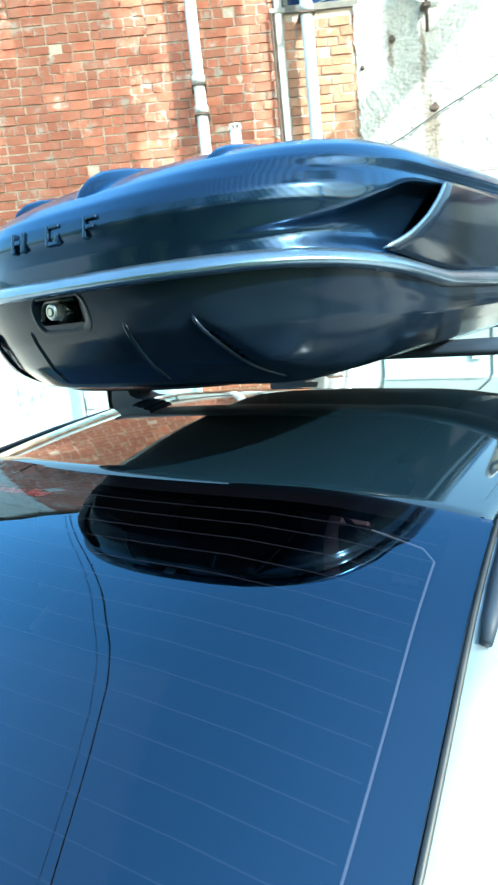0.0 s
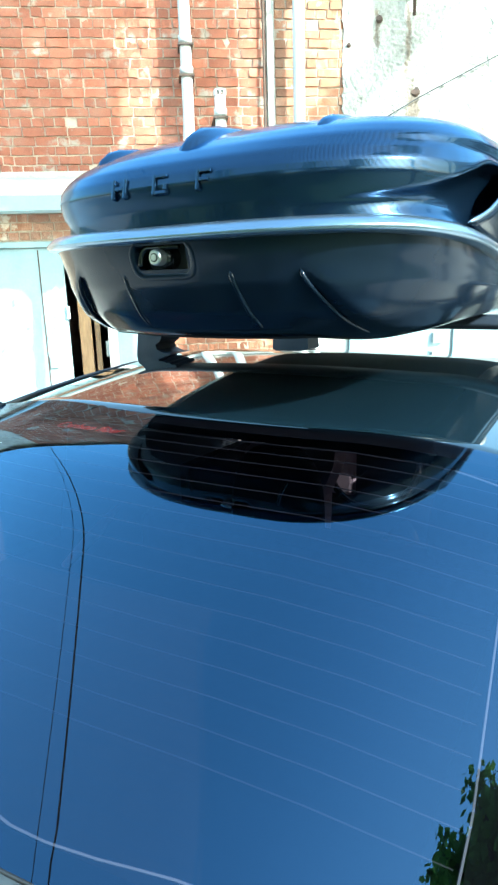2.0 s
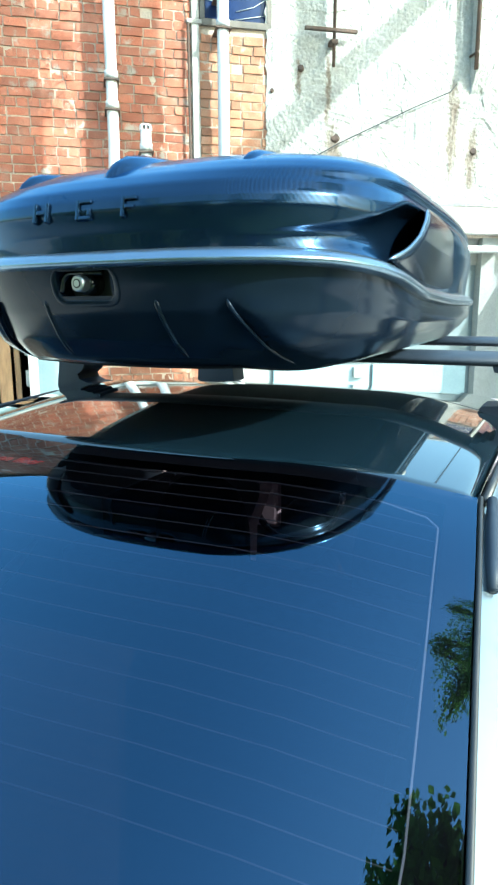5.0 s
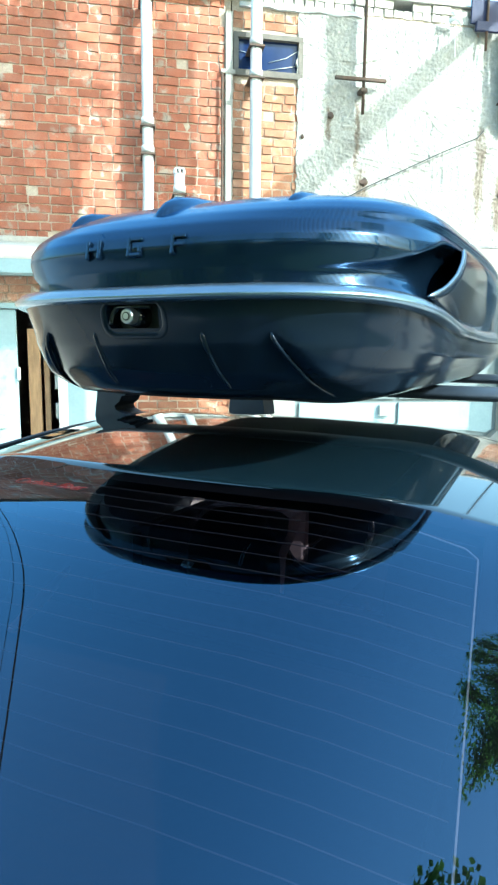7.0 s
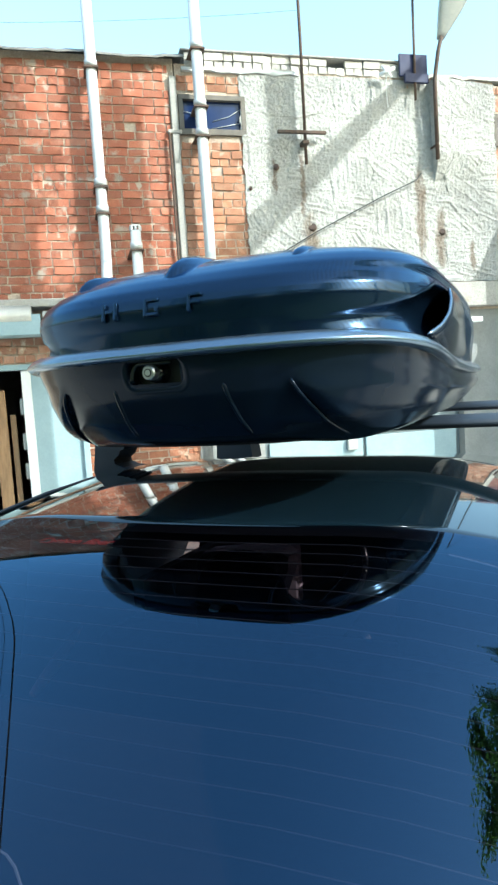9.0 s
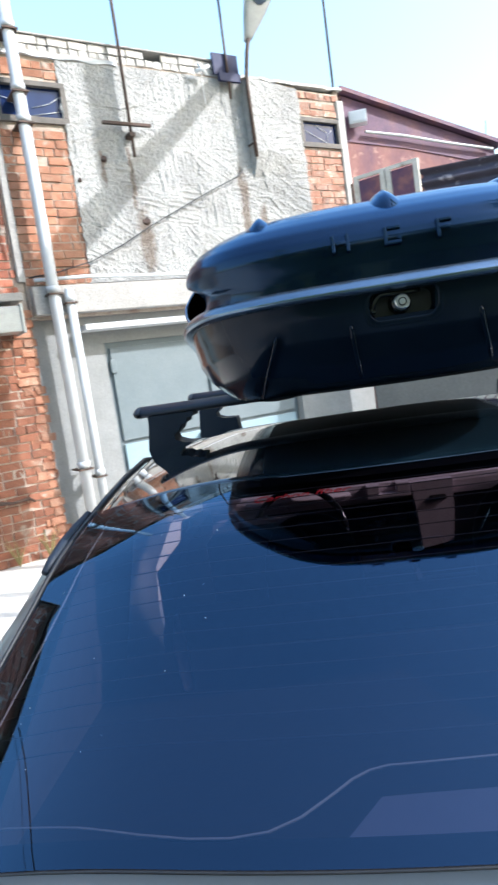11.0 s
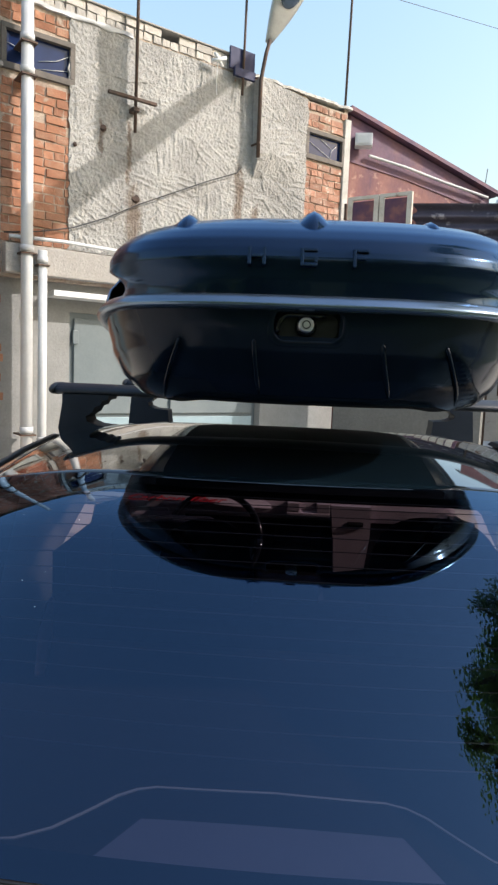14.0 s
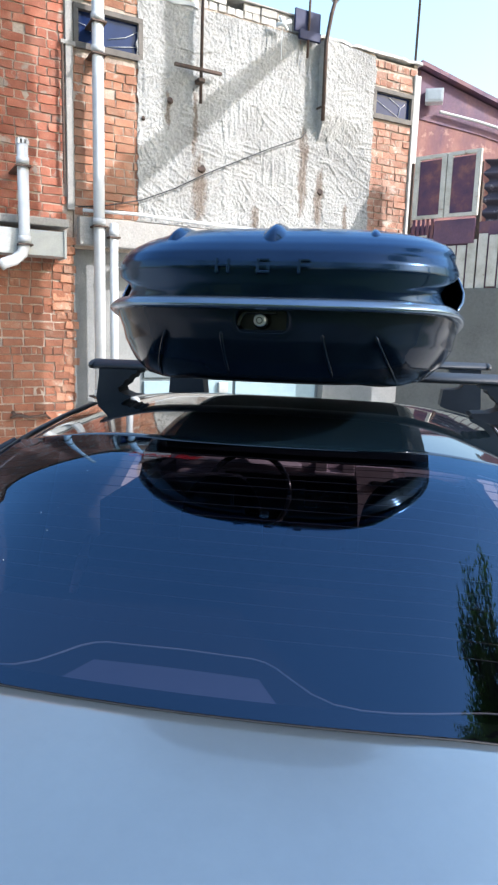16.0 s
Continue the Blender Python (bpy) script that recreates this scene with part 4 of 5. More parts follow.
# ---------------------------------------------------------------- the car
CAR = pose(-1.7441, -5.7306, 0, 0, 0, -38.5)


def edge_fall(e):
    """How far roof and glass turn down towards the sides."""
    bend = min(max(e - 0.5, 0), 0.33)
    return 0.160 * bend * bend + 0.320 * bend * max(e - 0.83, 0)


def roof_z(x, y):
    c = 1.385 - 0.068 * ((1.0 - min(y, 0.56)) / 0.915) ** 2.29
    if y > 0.56:  # past the crown it falls towards the windscreen
        d = min(y - 0.56, 0.1)
        c += 0.0662 * d - 1.0 * d * d - 0.11 * max(y - 0.66, 0)
    e = abs(x) / 0.585
    return c - 0.012 * e ** 2 - edge_fall(e) - 0.010 * (max(e - 0.93, 0) / 0.07) ** 2


def half_width(y):
    return 0.572 + 0.022 * min(max(y - 0.1, 0), 0.8)


def roof_pt(u, v):
    s = 2 * u - 1
    y0 = 0.083 + 0.050 * s * s
    y = lerp(y0, 1.42 - 0.10 * s * s, v)
    x = s * half_width(y)
    return Vector((x, y, roof_z(x, y)))


def glass_pt(u, v, lift=0.0):
    s = 2 * u - 1
    x = s * lerp(0.575, 0.655, v)
    y = lerp(0.088, -0.568, v) + lerp(0.050, 0.085, v) * s * s
    # the slope grows from the roof down to the middle of the pane, then eases off
    if v < 0.31:
        fall = 0.17 * v - 0.0703 * v * v + 0.831 * v ** 3
    elif v < 0.51:
        fall = 0.09 * v + 0.4451 * v * v - 0.9185 * (v - 0.31) ** 3
    else:
        fall = 0.1099 + 0.455 * (v - 0.41) - 0.106 * (v - 0.41) ** 2
    z = 1.3163 - 0.656 * fall + 0.338 * lerp(0.050, 0.085, v) * s * s - lerp(0.012, 0.033, min(v / 0.4, 1)) * (x / 0.59) ** 2 - lerp(1, 1.1, v) * edge_fall(abs(s))
    return Vector((x, y, z + lift))


def on_glass(x, y):
    """The glass's own coordinates of a point seen from above."""
    v = 0.5
    for _ in range(12):
        s = x / lerp(0.575, 0.655, v)
        v = (0.088 + 0.050 * s * s - y) / (0.656 - 0.035 * s * s)
    return (x / lerp(0.575, 0.655, v) + 1) / 2, v


def trunk_pt(u, v):
    s = 2 * u - 1
    x = s * lerp(0.662, 0.62, v)
    y = lerp(-0.570, -1.02, v) + lerp(0.085, 0.14, v) * s * s
    z = glass_pt(u, 1).z - 0.003 - 0.030 * v - 0.10 * max(v - 0.86, 0) / 0.14 - 0.01 * max(abs(s) - 0.9, 0) / 0.1
    return Vector((x, y, z))


car = thing("car", "grey-green metallic saloon car with tinted rear glass", "car", CAR)
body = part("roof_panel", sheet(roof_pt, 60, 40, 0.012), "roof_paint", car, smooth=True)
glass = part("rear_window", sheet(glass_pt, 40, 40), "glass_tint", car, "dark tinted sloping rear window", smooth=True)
glass.visible_shadow = False
part("trunk_lid", sheet(trunk_pt, 36, 24, 0.012), "trunk_paint", car, smooth=True)


# printed black border of the rear glass, laid just inside it
def border(u0, u1, v0, v1, nu=30, nv=6):
    return sheet(lambda u, v: glass_pt(lerp(u0, u1, u), lerp(v0, v1, v), -0.004), nu, nv)


for n, args in enumerate([(0, 1, 0, 0.05), (0, 0.035, 0.05, 1), (0.965, 1, 0.05, 1), (0.035, 0.965, 0.955, 1)]):
    part("glass_border", border(*args), "black_gloss", glass)


def glass_line(points, r, material, parent, seg=5):
    pts = []
    for (u0, v0), (u1, v1) in zip(points, points[1:]):
        n = 10
        pts += [glass_pt(lerp(u0, u1, k / n), lerp(v0, v1, k / n), -0.002) for k in range(n)]
    pts.append(glass_pt(*points[-1], -0.002))
    return part("heater_wire", tube(pts, r, seg), material, parent)


for k in range(16):
    v = 0.105 + 0.0467 * k
    glass_line([(0.0415, v), (0.9585, v)], 0.0008, "heater", glass)
glass_line([on_glass(0.46, 0.052), on_glass(0.523, 0.050), on_glass(0.541, 0.036), on_glass(0.546, 0.0), on_glass(0.589, -0.33), on_glass(0.596, -0.44)], 0.0014, "printed_line", glass)
glass_line([on_glass(-0.532, 0.036), on_glass(-0.536, 0.0), on_glass(-0.578, -0.33), on_glass(-0.585, -0.44)], 0.0014, "printed_line", glass)
CURVE = [(-0.56, -0.455), (-0.50, -0.468), (-0.415, -0.488), (-0.35, -0.506), (-0.30, -0.516), (-0.26, -0.520), (-0.225, -0.518), (-0.195, -0.508), (-0.165, -0.490),
         (-0.145, -0.477), (-0.128, -0.470), (-0.11, -0.467), (0.0, -0.466)]
glass_line([on_glass(x, y - 0.006) for x, y in CURVE] + [on_glass(-x - 0.01, y - 0.006) for x, y in CURVE[-2::-1]], 0.0014, "printed_line", glass)
# high brake lamp behind the lower edge


def lamp_face(u, v):
    x = lerp(lerp(-0.120, -0.162, v), lerp(0.113, 0.150, v), u)
    return glass_pt(*on_glass(x, lerp(-0.495, -0.537, v)), -0.010)


part("brake_lamp", sheet(lamp_face, 16, 4, 0.02), "lamp_cover", car, "pale housing of the high brake lamp")

# sticker letters on the glass
txt = bpy.data.curves.new("sticker_text", "FONT")
txt.body, txt.size, txt.shear, txt.extrude = "Carbon fiber", 0.031, 0.4, 0.0004
tob = new("sticker", txt)
dg = bpy.context.evaluated_depsgraph_get()
me = bpy.data.meshes.new_from_object(tob.evaluated_get(dg))
bpy.data.objects.remove(tob)
for v in me.vertices:
    v.co = glass_pt(*on_glass(-0.262 + v.co.x, 0.002 + v.co.y), -0.006 + v.co.z)
st = new("sticker", me)
st.parent = car
finish(st, "red_letter")
st["label"] = "red script sticker inside the rear window"


# dust specks on the glass
bm = bmesh.new()
rnd = random.Random(21)
for k in range(16):
    u, v = (rnd.uniform(0.03, 0.30) if k < 18 else rnd.uniform(0.03, 0.97)), rnd.uniform(0.1, 0.97)
    r = rnd.choice((0.0004, 0.0005, 0.0007))
    bmesh.ops.create_icosphere(bm, subdivisions=1, radius=r, matrix=Matrix.Translation(glass_pt(u, v, 0.0005)))
ob = part("dust", bm, "white_metal", glass, "pale dust specks on the glass")
ob["kind"] = "stuff"


# body sides, pillars and tail
def side(s):
    def ring(y):
        # roof edge, shoulder, belt, flank, sill
        if y > 0.13:
            top = Vector((half_width(y), y, roof_z(half_width(y), y)))
        else:
            top = glass_pt(1.0, min(max((0.138 - y) / 0.621, 0), 1))
        t = min(max((0.13 - y) / 0.6, 0), 1)
        return [Vector((s * (top.x + 0.006), y, top.z - 0.002)),
                Vector((s * (top.x + 0.035), y, top.z - 0.016)),
                Vector((s * lerp(0.665, 0.735, t), y, lerp(1.19, 1.03, t))),
                Vector((s * lerp(0.75, 0.78, t), y, lerp(0.99, 0.94, t))),
                Vector((s * 0.85, y, 0.80)), Vector((s * 0.865, y, 0.62)), Vector((s * 0.83, y, 0.30))]
    ys = [1.42, 1.2, 1.0, 0.8, 0.6, 0.4, 0.25, 0.14, 0.08, 0.0, -0.1, -0.2, -0.3, -0.4, -0.483]
    return loft([ring(y) for y in ys], False, False, False)


part("side_panel", side(1), "trunk_paint", car, smooth=True)
part("side_panel", side(-1), "trunk_paint", car, smooth=True)


def quarter(s):
    ys = [-0.483, -0.6, -0.8, -0.9]
    rings = []
    for y in ys:
        v = min(max((-0.495 - y) / 0.385, 0), 1)
        e = trunk_pt(1.0, v)
        rings.append([Vector((s * e.x, y if y > -0.5 else e.y, e.z)), Vector((s * (e.x + 0.05), y, e.z - 0.03)), Vector((s * 0.79, y, 0.92)), Vector((s * 0.86, y, 0.78)), Vector((s * 0.875, y, 0.6)), Vector((s * 0.84, y, 0.30))])
    return loft(rings, False, False, False)


part("rear_quarter", quarter(1), "trunk_paint", car, smooth=True)
part("rear_quarter", quarter(-1), "trunk_paint", car, smooth=True)
part("tail_panel", sheet(lambda u, v: Vector(((2 * u - 1) * lerp(0.64, 0.82, v), -1.02 + 0.14 * (2 * u - 1) ** 2 + 0.02 * v, lerp(0.93, 0.32, v))), 20, 8), "paint", car, smooth=True)
# black drip trim along the roof edge, and the grey strip on the pillar
for s in (1, -1):
    pts = [Vector((s * (half_width(y) + 0.012), y, roof_z(half_width(y), y) + 0.004)) for y in (1.35, 1.1, 0.85, 0.6, 0.4, 0.25, 0.14)]
    part("roof_trim", tube(pts, 0.007, 8), "black_trim", car, smooth=True)
    pts = [glass_pt(0.5 + s * 0.504, v, 0.001) for v in [k / 12 for k in range(13)]]
    part("window_seal", tube(pts, 0.0035, 8), "black_trim", car, smooth=True)
    pts = [glass_pt(0.5 + s * 0.517, v, 0.001) for v in (0.0, 0.08, 0.16, 0.24, 0.29)]
    part("pillar_trim", tube(pts, [0.007, 0.009, 0.010, 0.009, 0.006], 8), "alu", car, smooth=True)
    part("side_window", sheet(lambda u, v: Vector((s * lerp(0.650, 0.755, v), lerp(0.16, 1.45 + 0.35 * v, u), lerp(1.235, 1.0, v))), 10, 4), "glass_tint", car, smooth=True).visible_shadow = False
part("edge_seal", tube([glass_pt(k / 24, 1, -0.003) for k in range(25)], 0.002, 6), "black_trim", car, smooth=True)
# windscreen, bonnet, front
ws = part("windscreen", sheet(lambda u, v: Vector(((2 * u - 1) * lerp(0.585, 0.70, v), lerp(1.43, 2.12, v) - 0.10 * (2 * u - 1) ** 2, lerp(1.283, 0.96, v) - 0.02 * (2 * u - 1) ** 2)), 20, 12), "glass_clear", car, smooth=True)
ws.visible_shadow = False
part("bonnet", sheet(lambda u, v: Vector(((2 * u - 1) * lerp(0.74, 0.66, v), lerp(2.12, 3.12, v) - 0.14 * (2 * u - 1) ** 2, lerp(0.95, 0.74, v) - 0.03 * (2 * u - 1) ** 2)), 20, 12, 0.02), "trunk_paint", car, smooth=True)
part("front_panel", sheet(lambda u, v: Vector(((2 * u - 1) * lerp(0.66, 0.78, v), 3.13 - 0.14 * (2 * u - 1) ** 2, lerp(0.74, 0.25, v))), 16, 6), "black_trim", car, smooth=True)
for s in (1, -1):
    part("front_wing", sheet(lambda u, v: Vector((s * lerp(0.72, 0.87, v), lerp(1.42, 3.0, u), lerp(0.97 - 0.2 * u, 0.3, v))), 8, 6), "paint", car, smooth=True)
    for y in (2.45, -0.28):
        w = part("wheel", tube([(s * 0.66, y, 0.31), (s * 0.86, y, 0.31)], 0.31, 28), "black_trim", car, smooth=True)
        part("rim", tube([(s * 0.80, y, 0.31), (s * 0.868, y, 0.31)], 0.20, 24), "chrome", w, smooth=True)
part("underbody", boxes(((-0.80, -0.95, 0.22), (0.80, 3.0, 0.34))), "black_trim", car)

# cabin
part("parcel_shelf", sheet(lambda u, v: Vector(((2 * u - 1) * 0.66, lerp(-0.52, 0.35, v), 0.90)), 6, 6, 0.02), "black_trim", car)
part("rear_seat", boxes(((-0.64, 0.60, 0.35), (0.64, 0.78, 0.87)), bevel=0.05), "seat", car)
for x, top, half in ((-0.205, 1.100, 0.135), (0.412, 1.135, 0.180)):
    dome = [Vector((x + half * math.copysign(abs(math.cos(a)) ** 0.75, math.cos(a)), 0, top - 0.20 + 0.20 * math.sin(a) ** 0.8)) for a in [math.pi * k / 24 for k in range(25)]]
    dome += [Vector((x - half, 0, 0.80)), Vector((x + half, 0, 0.80))]
    part("headrest", loft([[Vector((x + (p.x - x) * f, y, p.z - (1 - f) * 0.2)) for p in dome] for y, f in ((0.665, 0.86), (0.68, 0.97), (0.71, 1.0), (0.75, 0.97), (0.77, 0.86))]), "seat", car, smooth=True)
back = [(-0.575, 0.94), (-0.545, 0.975), (-0.40, 0.992), (-0.25, 0.992), (-0.218, 0.975), (-0.222, 0.93), (-0.275, 0.80), (-0.29, 0.40), (-0.56, 0.40)]
part("front_seat", loft([[Vector((x, y, z)) for x, z in back] for y in (1.12, 1.22)]), "trim_light", car, "pale grey driver's seat")
part("front_seat", boxes(((0.12, 1.12, 0.35), (0.60, 1.26, 0.72)), bevel=0.06), "seat", car)
part("dashboard", boxes(((-0.70, 1.74, 0.875), (0.74, 2.05, 0.965)), bevel=0.03), "trim_light", car, "pale pinkish grey dashboard")
part("lower_dash", boxes(((-0.70, 1.77, 0.45), (0.74, 2.0, 0.88))), "black_trim", car)
part("dash_end", boxes(((-0.70, 1.74, 0.60), (-0.42, 1.79, 0.89)), bevel=0.02), "trim_light", car)
part("dash_column", loft([[Vector((x, y, z)) for x, z in ((0.205, 0.955), (0.375, 0.955), (0.372, 0.82), (0.356, 0.69), (0.228, 0.67), (0.222, 0.80))] for y in (1.70, 1.78)]), "trim_light", car)
part("air_vent", boxes(((0.275, 1.692, 0.870), (0.345, 1.705, 0.892)), bevel=0.009), "black_trim", car)
part("console", boxes(((-0.10, 1.2, 0.35), (0.18, 1.75, 0.66)), bevel=0.03), "black_gloss", car)
part("dash_hood", loft([[Vector((-0.275 + 0.23 * math.cos(a), y, 0.93 + 0.045 * math.sin(a))) for a in [math.pi * k / 16 for k in range(17)]] for y in (1.70, 1.90)]), "trim_light", car, smooth=True)
part("dash_vent", boxes(((0.02, 1.69, 0.925), (0.075, 1.75, 0.962)), ((0.145, 1.69, 0.925), (0.20, 1.75, 0.962)), ((0.02, 1.685, 0.905), (0.20, 1.75, 0.922)), bevel=0.004), "trim_light", car)
part("mirror", boxes(((0.02, 1.60, 1.19), (0.20, 1.62, 1.25)), bevel=0.01), "black_trim", car)
part("dash_screen", boxes(((-0.03, 1.715, 0.74), (0.18, 1.752, 0.875)), bevel=0.01), "black_gloss", car)
for x in (-0.70, 0.70):
    part("door_card", boxes(((x, 0.9, 0.4), (x + 0.04, 1.75, 0.93))), "seat", car)
sw = [Vector((-0.275 + 0.19 * math.cos(a), 1.60 + 0.19 * math.sin(a) * 0.42, 0.82 + 0.19 * math.sin(a) * 0.9)) for a in [2 * math.pi * k / 40 for k in range(41)]]
part("steering_wheel", tube(sw, 0.014, 10), "black_gloss", car, smooth=True)
for s in (1, -1):
    part("pillar_lining", sheet(lambda u, v: Vector((s * lerp(0.555, 0.63, v), lerp(-0.46, 0.30, u), lerp(min(1.235, 1.02 + 0.36 * u), 0.90, v))), 10, 5), "seat", car)
part("seat_belt", tube([(-0.53, 0.42, 0.96), (-0.50, 0.30, 0.93), (-0.46, 0.16, 0.905)], [0.006, 0.016, 0.010], 8), "trim_light", car, smooth=True)
part("headliner", sheet(lambda u, v: roof_pt(u, v) + Vector((0, 0, -0.03)), 16, 12), "seat", car)


# ---------------------------------------------------------------- roof bars
def roof_bar(y, label, drop=0.0):
    t = thing("roof_bar", label, "roof bar", CAR @ Matrix.Translation((0.045, y, 0)), group="roof bars on the car")
    ring = [(0.045 * math.cos(a), 0.014 * math.sin(a) + 0.004 * math.cos(a)) for a in [2 * math.pi * k / 18 for k in range(18)]]
    part("bar", loft([[Vector((x, py, 1.444 + pz)) for py, pz in ring] for x in (-0.632, -0.3, 0.3, 0.632)]), "alu", t, smooth=True)
    for s in (1, -1):
        part("end_cap", loft([[Vector((s * x, py * k, 1.444 + pz * k)) for py, pz in ring] for x, k in ((0.632, 1.06), (0.645, 1.0), (0.651, 0.7))]), "black_trim", t, smooth=True)
        prof = [(0.492, 1.432), (0.612, 1.432), (0.612, 1.41), (0.622, 1.345), (0.612, 1.305), (0.56, 1.318), (0.49, 1.335), (0.470, 1.344), (0.478, 1.352), (0.525, 1.355), (0.548, 1.364), (0.552, 1.376),
                (0.535, 1.388), (0.528, 1.402), (0.516, 1.405), (0.510, 1.418), (0.496, 1.42)]
        part("foot", loft([[Vector((s * x, dy * k, z - (drop if z < 1.348 else 0))) for x, z in prof] for dy, k in ((-0.05, 0.85), (-0.04, 1), (0.04, 1), (0.05, 0.85))]), "alu", t)
    return t


roof_bar(0.63, "black aerodynamic roof bar on chunky feet at the rear")
roof_bar(1.38, "black aerodynamic roof bar on chunky feet at the front", 0.055)

# ---------------------------------------------------------------- roof box
rbox = thing("roof_box", "glossy black carbon-look roof box on the bars", "roof box", CAR)
BOX_END = 1.80
BX = 0.030  # the box sits a little to the right on the bars
AROUND = 208
REAR = 3.1


def smooth(t):
    t = min(max(t, 0.0), 1.0)
    return t * t * (3 - 2 * t)


def outline(w, y0, z, n=4.2, y1=BOX_END, rear=REAR):
    pts = []
    mid = 0.42
    for k in range(AROUND):
        a = 2 * math.pi * k / AROUND
        c, s = math.cos(a), math.sin(a)
        if s < 0:
            x = w * math.copysign(abs(c) ** (2 / rear), c)
            y = mid - (mid - y0) * abs(s) ** (2 / rear)
        else:
            x = w * math.copysign(abs(c) ** (2 / n), c)
            y = mid + (y1 - (y0 * 0.6) - mid) * abs(s) ** (2 / n)
            x *= 1 - 0.18 * ((y - mid) / (y1 - mid)) ** 2
        pts.append(Vector((x + BX, y, z)))
    return pts


def swept(p):
    """The rim dips along the flanks, and takes the shell and the lid's foot with it."""
    up = 1 - smooth((p.z - 1.634) / 0.085) if p.z > 1.634 else smooth((p.z - 1.49) / 0.11)
    return Vector((p.x, p.y, p.z - 0.050 * smooth((p.y - 0.03) / 0.52) * up))


def table_rings(table, heights):
    """Outlines at the given heights, between the rows (half width, rear, height) of a table."""
    tz = [r[2] for r in table]
    return [outline(float(np.interp(z, tz, [r[0] for r in table])), float(np.interp(z, tz, [r[1] for r in table])), z) for z in heights]


def inward(ring, k):
    """The level direction from a point of an outline towards its inside."""
    t = ring[(k + 1) % len(ring)] - ring[k - 1]
    n = Vector((-t.y, t.x, 0))
    return n.normalized() if n.length > 1e-9 else Vector((0, 0, 0))


LOWER = [(0.19, 0.15, 1.450), (0.245, 0.09, 1.453), (0.285, 0.055, 1.466), (0.328, 0.028, 1.498), (0.364, 0.008, 1.540), (0.388, -0.004, 1.580), (0.398, -0.010, 1.609)]
SLOT = (-0.030, 0.074, 1.560, 1.604, 0.017)  # the lock's recess: x from, to, z from, to, corner


def shell_y(x, z):
    """The rear face of the lower shell at a height."""
    tz = [r[2] for r in LOWER]
    w, y0 = float(np.interp(z, tz, [r[0] for r in LOWER])), float(np.interp(z, tz, [r[1] for r in LOWER]))
    return 0.42 - (0.42 - y0) * max(1 - (abs(x - BX) / w) ** REAR, 0.0) ** (1 / REAR)


def corner_swell(x, y, z):
    """The corners of the shell swell past a slanting crease."""
    if y > 0.6:
        return 0.0
    crease = 0.209 + 0.066 * min(max((1.56 - z) / 0.104, 0), 1) ** 1.3
    side = smooth((abs(x - BX - 0.004) - crease) / 0.016)
    return 0.018 * side * smooth((1.583 - z) / 0.08) * smooth((z - 1.452) / 0.02) * (1 - smooth((y - 0.15) / 0.4))


def keel(x, y, z):
    """The swollen corners end in a blunt tip below."""
    return 0.016 * smooth((abs(x - BX) - 0.17) / 0.10) * smooth((1.535 - z) / 0.07) * (1 - smooth((y - 0.16) / 0.25))


heights = [1.450, 1.4515, 1.453, 1.458, 1.462, 1.466, 1.473, 1.480, 1.486] + [1.492 + 0.006 * k for k in range(20)]
rings = table_rings(LOWER, heights)
moved = []
for ring in rings:
    full = 0.20 * (1.609 - ring[0].z) / 0.15
    row = []
    for k, p in enumerate(ring):
        q = p - inward(ring, k) * corner_swell(p.x, p.y, p.z)
        q.x = BX + (q.x - BX) * (1 + full * smooth((p.y - 0.06) / 0.4))  # the flanks stand steeper than the tail
        q.z -= keel(p.x, p.y, p.z)
        row.append(swept(q))
    moved.append(row)
bm = loft(moved, True, False)
cut = [f for f in bm.faces if SLOT[0] + 0.004 < f.calc_center_median().x < SLOT[1] - 0.004 and SLOT[2] + 0.003 < f.calc_center_median().z < SLOT[3] - 0.003 and f.calc_center_median().y < 0.2]
bmesh.ops.delete(bm, geom=cut, context="FACES")
base = part("base_shell", bm, "box_base", rbox, "glossy black lower shell with pressed creases", smooth=True)
base.data.materials.append(M["box_floor"])
for p in base.data.polygons:  # the flat underside is left matt
    if p.normal.z < -0.93 and p.center.z < 1.456:
        p.material_index = 1

RIM = [(0.397, -0.009, 1.602), (0.409, -0.023, 1.604), (0.4135, -0.0275, 1.609), (0.412, -0.026, 1.614), (0.404, -0.016, 1.623), (0.399, -0.009, 1.6265), (0.376, 0.020, 1.627)]
part("rim", loft([[swept(p) for p in outline(*row)] for row in RIM], False, False), "sky_tone_rim", rbox, "rim between lid and shell, sky reflection put into its pale colour", smooth=True)

LID = [(0.385, 0.018, 1.620), (0.3855, 0.017, 1.632), (0.3875, 0.0145, 1.653), (0.392, 0.011, 1.668), (0.396, 0.008, 1.684), (0.396, 0.012, 1.700), (0.388, 0.026, 1.718), (0.372, 0.052, 1.736),
       (0.345, 0.086, 1.753), (0.310, 0.125, 1.768), (0.262, 0.175, 1.781), (0.20, 0.24, 1.790), (0.12, 0.32, 1.796), (0.05, 0.38, 1.798)]


def hollow(p):
    """The groove above the rim, shallow at the tail and opening into the scoops on the flanks."""
    q = smooth((p.y - 0.01) / 0.36)
    t = (p.z - 1.628) / (lerp(1.650, 1.713, q) - 1.628)
    if not 0 < t < 1:
        return 0.0
    return lerp(0.0, 0.046, q) * math.sin(math.pi * t ** 1.5) ** 0.8 * (1 - smooth((p.y - 0.50) / 0.45))


